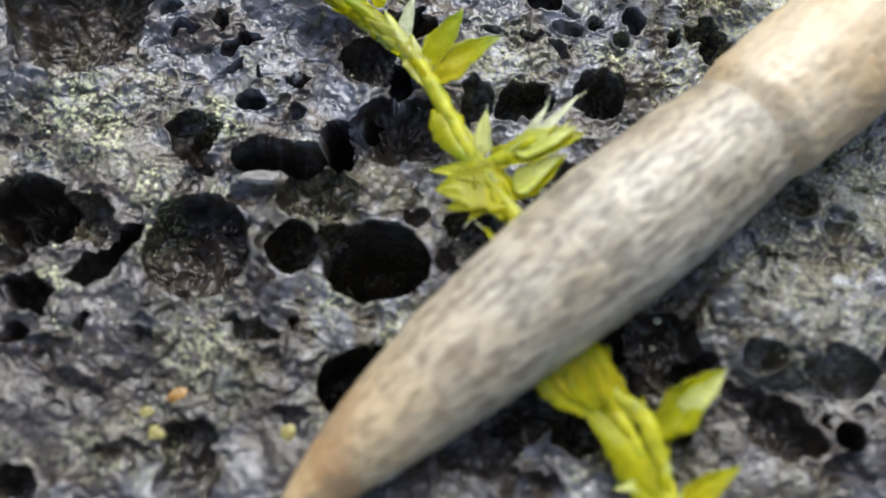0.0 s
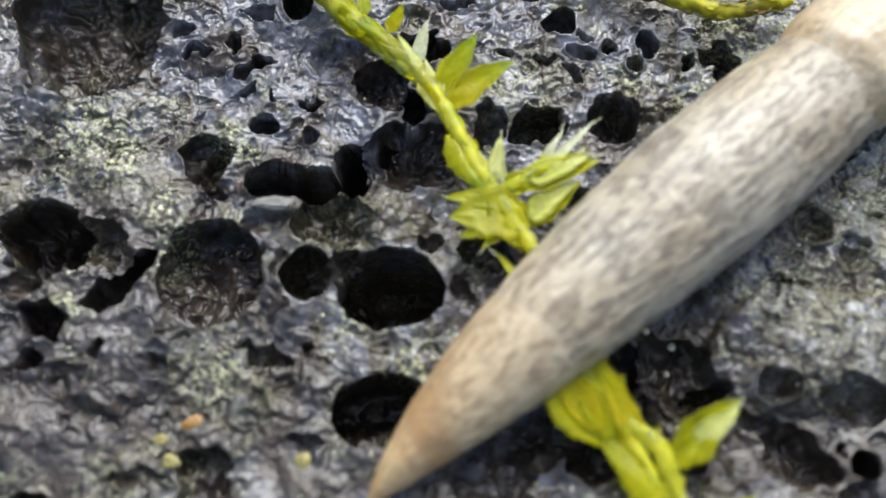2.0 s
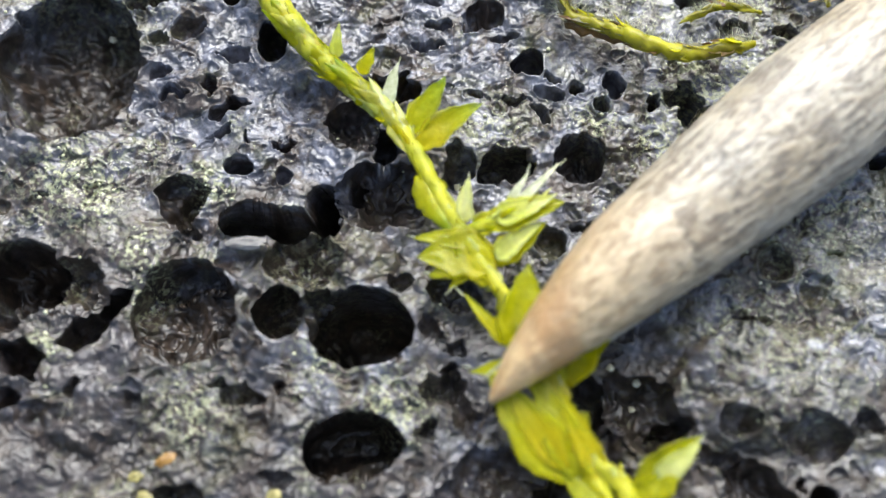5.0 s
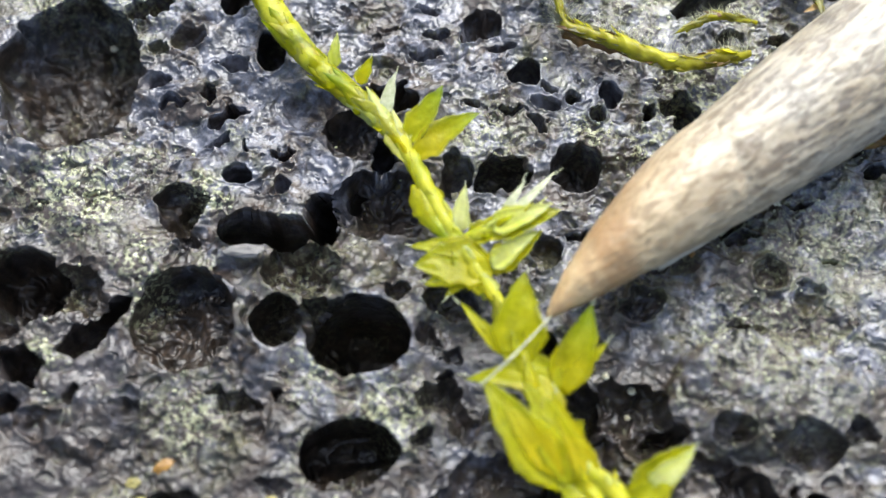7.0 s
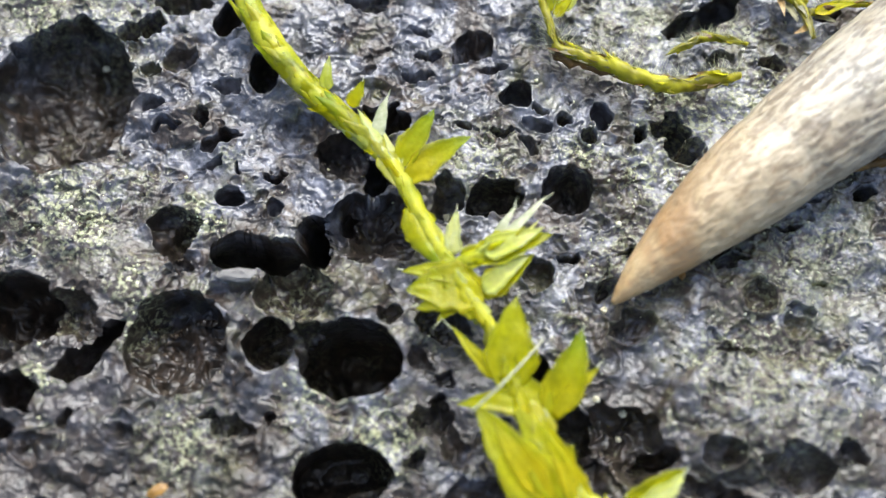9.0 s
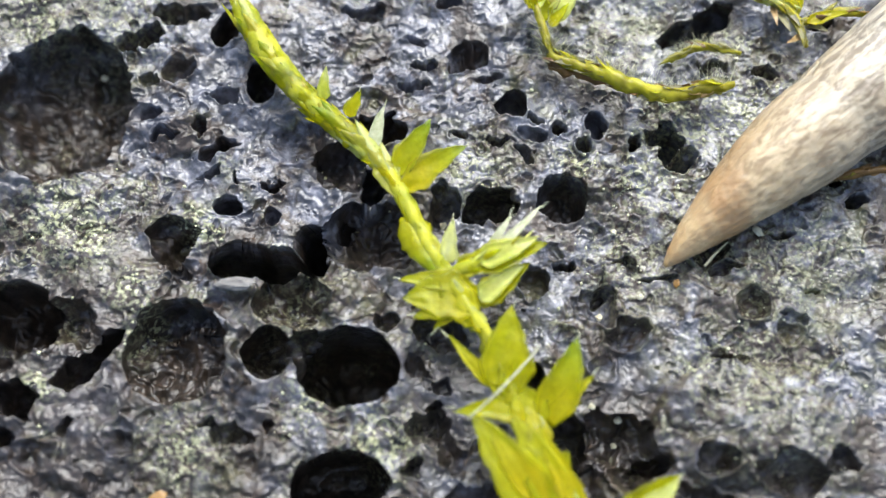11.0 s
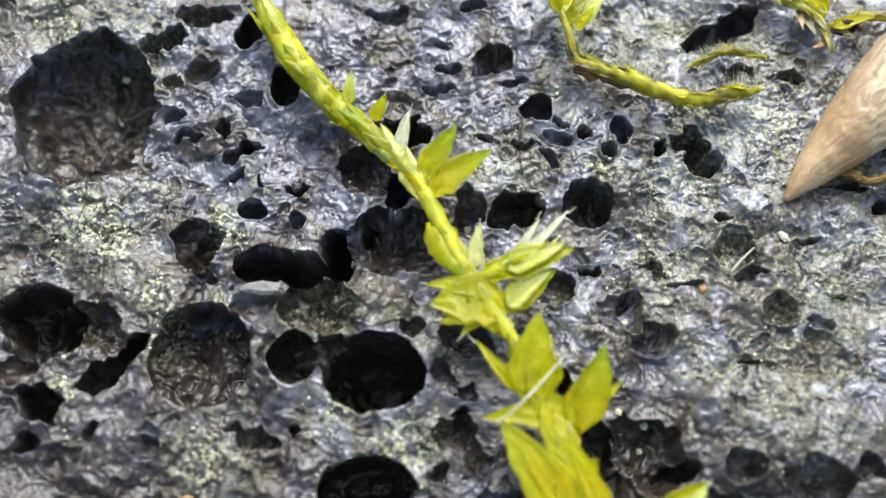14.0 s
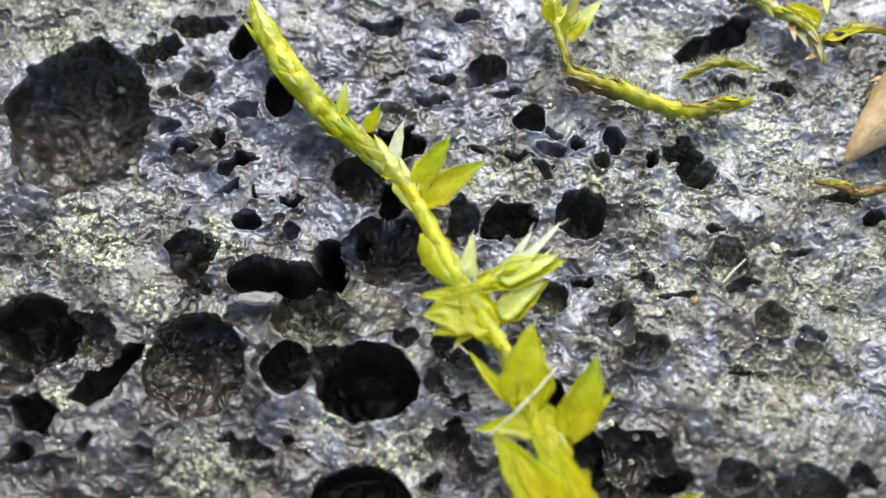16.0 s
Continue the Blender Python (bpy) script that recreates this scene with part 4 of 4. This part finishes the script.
    e = [(15.59, 6.16, 0.3), (16.38, 5.82, 0.6), (17.26, 5.52, 0.6), (18.22, 5.7, 0.6), (19.63, 5.82, 0.6)]
    root, o = moss("brown withered moss stalk on the wet rock", e)
    tube_mesh("stem", e, [0.08, 0.15, 0.19, 0.16], DEAD, root, o, "", 0.5, 8, 40)
    scales(root, o, e, 0.05, 0.95, 0.2, 0.6, 0.3, (OLIVE, DEAD, DEAD), 0.4, 19)
    g = [(19.26, 10.92, 0.4), (18.45, 9.73, 0.6), (18.53, 8.66, 0.6), (19.12, 7.76, 0.3)]
    root, o = moss("dull olive moss tuft at the edge of the tangle", g)
    tube_mesh("stem", g, [0.2, 0.26, 0.2], OLIVE, root, o, "", 0.5, 8, 40)
    scales(root, o, g, 0.02, 0.98, 0.14, 0.8, 0.4, (OLIVE, STEM, STRAW), 0.5, 20)


main_moss()
lower_moss()
olive_moss()


# ---- straws, threads, grains ----
def strand(name, points, radii, mat, label, category, group=""):
    o = Vector(points[0])
    ob = tube_mesh(name, points, radii, mat, None, o, "", 0.15, 6, 24)
    ob.location = o * MM
    return tagged(ob, label, category, group)


strand("slime_thread", [(1.87, -4.59, 1.6), (2.76, -3.86, 1.9), (3.62, -2.98, 1.8), (4.55, -1.92, 1.5)], [0.05, 0.055, 0.05, 0.035], THREAD,
       "whitish dried slime thread stretched across moss leaves", "thread")
strand("slime_thread", [(11.42, 1.75, 0.25), (11.84, 2.21, 0.3), (12.41, 2.74, 0.3)], [0.05, 0.06, 0.03], THREAD, "short whitish slime thread stuck to wet rock", "thread")


def pebble(name, x, y, r, mat, label, category, group, seed, flat=0.7, sink=0.2, turn=0.0, long=1.0):
    """A small rounded, faceted grain that rests on the rock."""
    bm = bmesh.new()
    bmesh.ops.create_icosphere(bm, subdivisions=2, radius=1.0)
    for v in bm.verts:
        k = 1 + 0.5 * noise.noise(v.co * 1.5 + Vector((seed * 3.1, 0, 0)))
        v.co = Vector((v.co.x * r * long, v.co.y * r, v.co.z * r * flat)) * k * MM
    me = bpy.data.meshes.new(name)
    bm.to_mesh(me)
    bm.free()
    me.materials.append(mat)
    ob = new(name, me)
    ob.matrix_world = pose(x * MM, y * MM, (rock_at(x, y) + r * flat * (1 - sink) * 0.8) * MM, 0, 0, turn)
    return tagged(ob, label, category, group)


grains = "loose pale grains"
pebble("sand_grain", 1.02, 4.38, 0.19, GRAIN, "pale cream sand grain in a rock hollow", "sand grain", grains, 1)
pebble("sand_grain", 8.03, 3.56, 0.14, GRAIN, "pale cream sand grain on wet rock", "sand grain", grains, 2)
pebble("sand_grain", 4.09, 4.68, 0.13, GRAIN, "pale cream sand grain on wet rock", "sand grain", grains, 3)
pebble("sand_grain", 7.4, 0.16, 0.17, GRAIN, "pale cream sand grain in a shallow bubble", "sand grain", grains, 4)
pebble("sand_grain", 8.92, 0.7, 0.13, GRAIN, "pale cream sand grain on wet rock", "sand grain", grains, 5)
pebble("sand_grain", 13.83, 3.39, 0.16, GRAIN, "elongated pale grain on wet rock", "sand grain", grains, 6, long=1.7, turn=-60)
pebble("sand_grain", -14.83, 6.15, 0.15, GRAIN, "pale grain at the edge of a hollow", "sand grain", grains, 7)
pebble("sand_grain", -14.72, 12.34, 0.16, GRAIN, "pale grain at the edge of a hollow", "sand grain", grains, 8)
pebble("sand_grain", 10.35, 1.17, 0.12, AMBER, "small amber grain on wet rock", "sand grain", grains, 9, long=1.4, turn=70)
pebble("sand_grain", 7.84, -4.11, 0.16, GRAIN, "pale cream sand grain in a rock hollow", "sand grain", grains, 10)
pebble("sand_grain", 7.74, -4.96, 0.13, GRAIN, "pale cream sand grain in a rock hollow", "sand grain", grains, 11)
pebble("sand_grain", 6.72, -3.74, 0.13, GRAIN, "pale cream sand grain in a rock hollow", "sand grain", grains, 12)
pebble("flake", -9.88, -7.11, 0.22, AMBER, "orange-brown flake lying on grey rock", "flake", "", 13, 0.4, 0.2, 25, 1.9)
pebble("flake", -10.45, -8.55, 0.24, OCHRE, "dull yellow flake lying on grey rock", "flake", "", 14, 0.4, 0.2, 0, 1.3)
pebble("flake", -5.79, -8.51, 0.26, OCHRE, "olive-brown flake lying on grey rock", "flake", "", 15, 0.4, 0.2, 80, 1.1)
pebble("flake", -10.97, -7.72, 0.2, OCHRE, "dull yellow flake lying on grey rock", "flake", "", 16, 0.4, 0.2, 10, 1.5)
pebble("flake", -7.3, 1.17, 0.26, SLIVER, "pale grey sliver of rock on a ledge", "flake", "", 17, 0.5, 0.3, -3, 3.2)


def crust_granules():
    """Tiny granules of lichen that gather where the crust grows."""
    r = np.random.default_rng(5)
    unit = bmesh.new()
    bmesh.ops.create_icosphere(unit, subdivisions=1, radius=1.0)
    uv = np.array([v.co[:] for v in unit.verts])
    uf = [tuple(v.index for v in f.verts) for f in unit.faces]
    unit.free()
    verts, faces = [], []
    made = 0
    while made < 800:
        x, y = r.uniform(-20, 20), r.uniform(-12, 16.5)
        i, j = int(np.searchsorted(GX, x)), int(np.searchsorted(GY, y))
        if r.random() > 0.02 + CRUSTY[j, i] ** 1.4 or SUNK[j, i] > 1.2:
            continue
        s = 0.022 + 0.06 * r.random() ** 2.5
        k = len(verts) * len(uv)
        verts.append((uv * r.uniform(0.7, 1.3, (len(uv), 1)) * (s * r.uniform(0.7, 1.6), s * r.uniform(0.7, 1.6), s * 0.8) + (x, y, H[j, i] + s * 0.3)) * MM)
        faces += [(a + k, b + k, c + k) for a, b, c in uf]
        made += 1
    ob = mesh_object("lichen_crust", np.concatenate(verts), faces, CRUST)
    return tagged(ob, "pale yellow-green lichen granules scattered on the rock", "lichen", kind="stuff")


crust_granules()


# ---- the slug: x runs forward from the tip of its tail, z up from its sole ----
SLUG_LENGTH = 41.0


def slug_half_width(s):
    return float(np.interp(s, (0, 0.5, 1.5, 3, 5, 7, 10, 13, 17, 21, 23.6, 27, 31, 35, 38.5, 40.3, 41),
                           (0.10, 0.36, 0.74, 1.16, 1.62, 1.95, 2.24, 2.52, 2.74, 2.66, 2.42, 2.55, 2.5, 2.2, 1.6, 0.9, 0.15)))


def slug_bend(s):
    return 0.5 * (1 - math.exp(-max(s, 0) / 3.0)) - 0.1 * max(0.0, min(1.0, (s - 12) / 8))


def slug_tube(name, s0, s1, radius, mat, parent, wrinkle, n=150, m=84, label=""):
    verts, faces, furrow = [], [], []
    for i in range(n + 1):
        s = s0 + (s1 - s0) * i / n
        w = radius(s)
        tall = w * 0.84
        keel = 0.16 * max(0.0, 1 - s / 12) * w
        for k in range(m):
            g = 2 * math.pi * k / m
            c, d = math.cos(g), math.sin(g)
            z = tall * (0.80 + (d if d > 0 else 0.80 * d)) + keel * max(0, d) ** 6
            p = Vector((s, c * w + slug_bend(s), z + 0.15))
            # long furrows that meet and part, with tubercles between them
            q = Vector((s * 0.36, p.y * 2.0, p.z * 2.0))
            q += Vector((0, 0.5, 0.5)) * noise.noise(Vector((s * 0.8, c * 2, d * 2)))
            q *= 1.9
            f = min(1.0, abs(noise.noise(q)) * 3.2) * 0.6 + min(1.0, abs(noise.noise(q * 2.1 + Vector((5, 0, 0)))) * 3.0) * 0.4
            furrow.append(f)
            p += Vector((0, c, d)) * (wrinkle * (f - 0.7) * min(1.0, w / 1.4))
            verts.append(p * MM)
    for i in range(n):
        for k in range(m):
            k2 = (k + 1) % m
            faces.append((i * m + k, (i + 1) * m + k, (i + 1) * m + k2, i * m + k2))
    faces.append(tuple(range(m)))
    faces.append(tuple(n * m + k for k in range(m))[::-1])
    ob = mesh_object(name, verts, faces, mat, parent, label)
    ob.data.attributes.new("furrow", "FLOAT", "POINT").data.foreach_set("value", furrow)
    return ob


def build_slug():
    root = new("slug")
    root.empty_display_size = 0.002
    tagged(root, "cream and grey-brown mottled slug crawling over wet rock", "slug")
    slug_tube("body", 4.4, SLUG_LENGTH, lambda s: slug_half_width(s) * min(1.0, 0.82 + (s - 4.4) * 0.035), SKIN, root, 0.07, 420, 150, "wrinkled cream and grey mottled skin")
    tail = slug_tube("tail", 0.0, 14.0, lambda s: slug_half_width(s) * (1.0 if s < 8.0 else 1.0 - 0.045 * (s - 8.0)), SKIN, root, 0.065, 190, 130, "tapering orange-brown tail")
    ease = lambda u: max(0.0, min(1.0, u)) ** 2 * (3 - 2 * max(0.0, min(1.0, u)))
    slug_tube("mantle", 22.4, 36.0, lambda s: slug_half_width(s) * 0.9 + (0.1 * slug_half_width(s) + 0.24) * min(ease((s - 22.4) / 2.0), ease((36.0 - s) / 1.5)), MANTLE, root, 0.07, 160, 120, "smooth yellowish cream mantle")
    foot = slug_tube("foot", 5.0, SLUG_LENGTH - 1.0, lambda s: slug_half_width(s) * 0.86, FOOT, root, 0.04, 160, 60, "pale cream sole edge")
    for v in foot.data.vertices:
        v.co.z = 0.00003 + v.co.z * 0.3
    o = Vector((0, 0, 0))
    for side in (-1, 1):
        stalk = tube_mesh("eye_stalk", [(39.6, side * 0.5 + 0.4, 1.6), (41.8, side * 1.0 + 0.4, 2.6), (43.6, side * 1.5 + 0.4, 3.2)], [0.32, 0.2, 0.16], SKIN, root, o, "", 0.05)
        tube_mesh("eye_spot", [(43.5, side * 1.48 + 0.4, 3.2), (43.8, side * 1.56 + 0.4, 3.28)], [0.17, 0.10], DARK, stalk, o)
        tube_mesh("feeler", [(40.1, side * 0.45 + 0.4, 0.8), (41.5, side * 0.8 + 0.4, 0.7)], [0.2, 0.1], SKIN, root, o, "", 0.05)
    return root, tail


slug, slug_tail = build_slug()


def motions():
    # seconds, where the tip of the tail lies (mm), heading in degrees
    crawl = [
        (0.0, -6.92, -12.92, 39.5), (0.5, -6.15, -12.3, 39.8), (1.0, -5.4, -11.7, 40.2), (1.5, -4.6, -11.1, 40.6), (2.0, -3.8, -10.45, 41), (2.5, -2.8, -9.5, 41.4),
        (3.0, -1.9, -8.85, 41.7), (3.5, -1.0, -8.23, 41.9), (4.2, 0.4, -7.3, 41.0), (5.2, 1.8, -5.5, 39.5), (6.3, 3.1, -3.5, 37.5), (7.0, 4.23, -2.07, 36.7), (7.5, 5.05, -1.42, 36.8),
        (8.2, 6.3, -0.8, 36.8), (9.2, 7.8, 0.15, 37), (10.3, 9.3, 1.15, 37), (11.0, 10.2, 2.05, 37.1), (11.5, 10.9, 2.5, 37.6), (12.5, 12.7, 3.6, 38.8),
        (13.0, 13.6, 4.3, 39.3), (14.5, 15.4, 6.1, 39.5), (15.2, 16.6, 6.9, 39.5), (16.0, 17.9, 7.8, 39.5),
    ]
    # it lifts a little as its tail slides over the moss
    lift = {4.2: 0.3, 5.2: 0.7, 6.3: 0.5, 7.0: 0.3}
    walk(slug, [(t, pose(x * MM, y * MM, lift.get(t, 0.0) * MM, 0, 0, h)) for t, x, y, h in crawl])
    # the tail stretches behind the body, rides up over the moss leaves and draws in again
    # seconds, reach and height of the tip (mm), sideways swing and pitch in degrees
    reach = [(0.0, -1.04, 0, 0, 0), (2.0, -0.6, 0, 0, 0), (3.5, -0.9, 0, 0, 0), (4.2, -0.85, 0.2, 0, 1), (5.2, -0.5, 1.0, 1, 5), (6.3, -0.1, 1.5, 2, 8), (6.6, -0.1, 1.4, 2, 8),
             (7.0, -0.2, 0.9, 1, 5), (7.5, -0.3, 0.4, 0, 2), (8.2, -0.1, 0.1, 0, 0.5), (10.3, 0.3, 0, 0, 0), (11.5, 0.6, 0, 0, 0), (13.0, 1.0, 0, 0, 0), (16.0, 1.1, 0, 0, 0)]
    walk(slug_tail, [(t, pose(-d * MM, 0, up * MM, 0, tip, a)) for t, d, up, a, tip in reach])


motions()
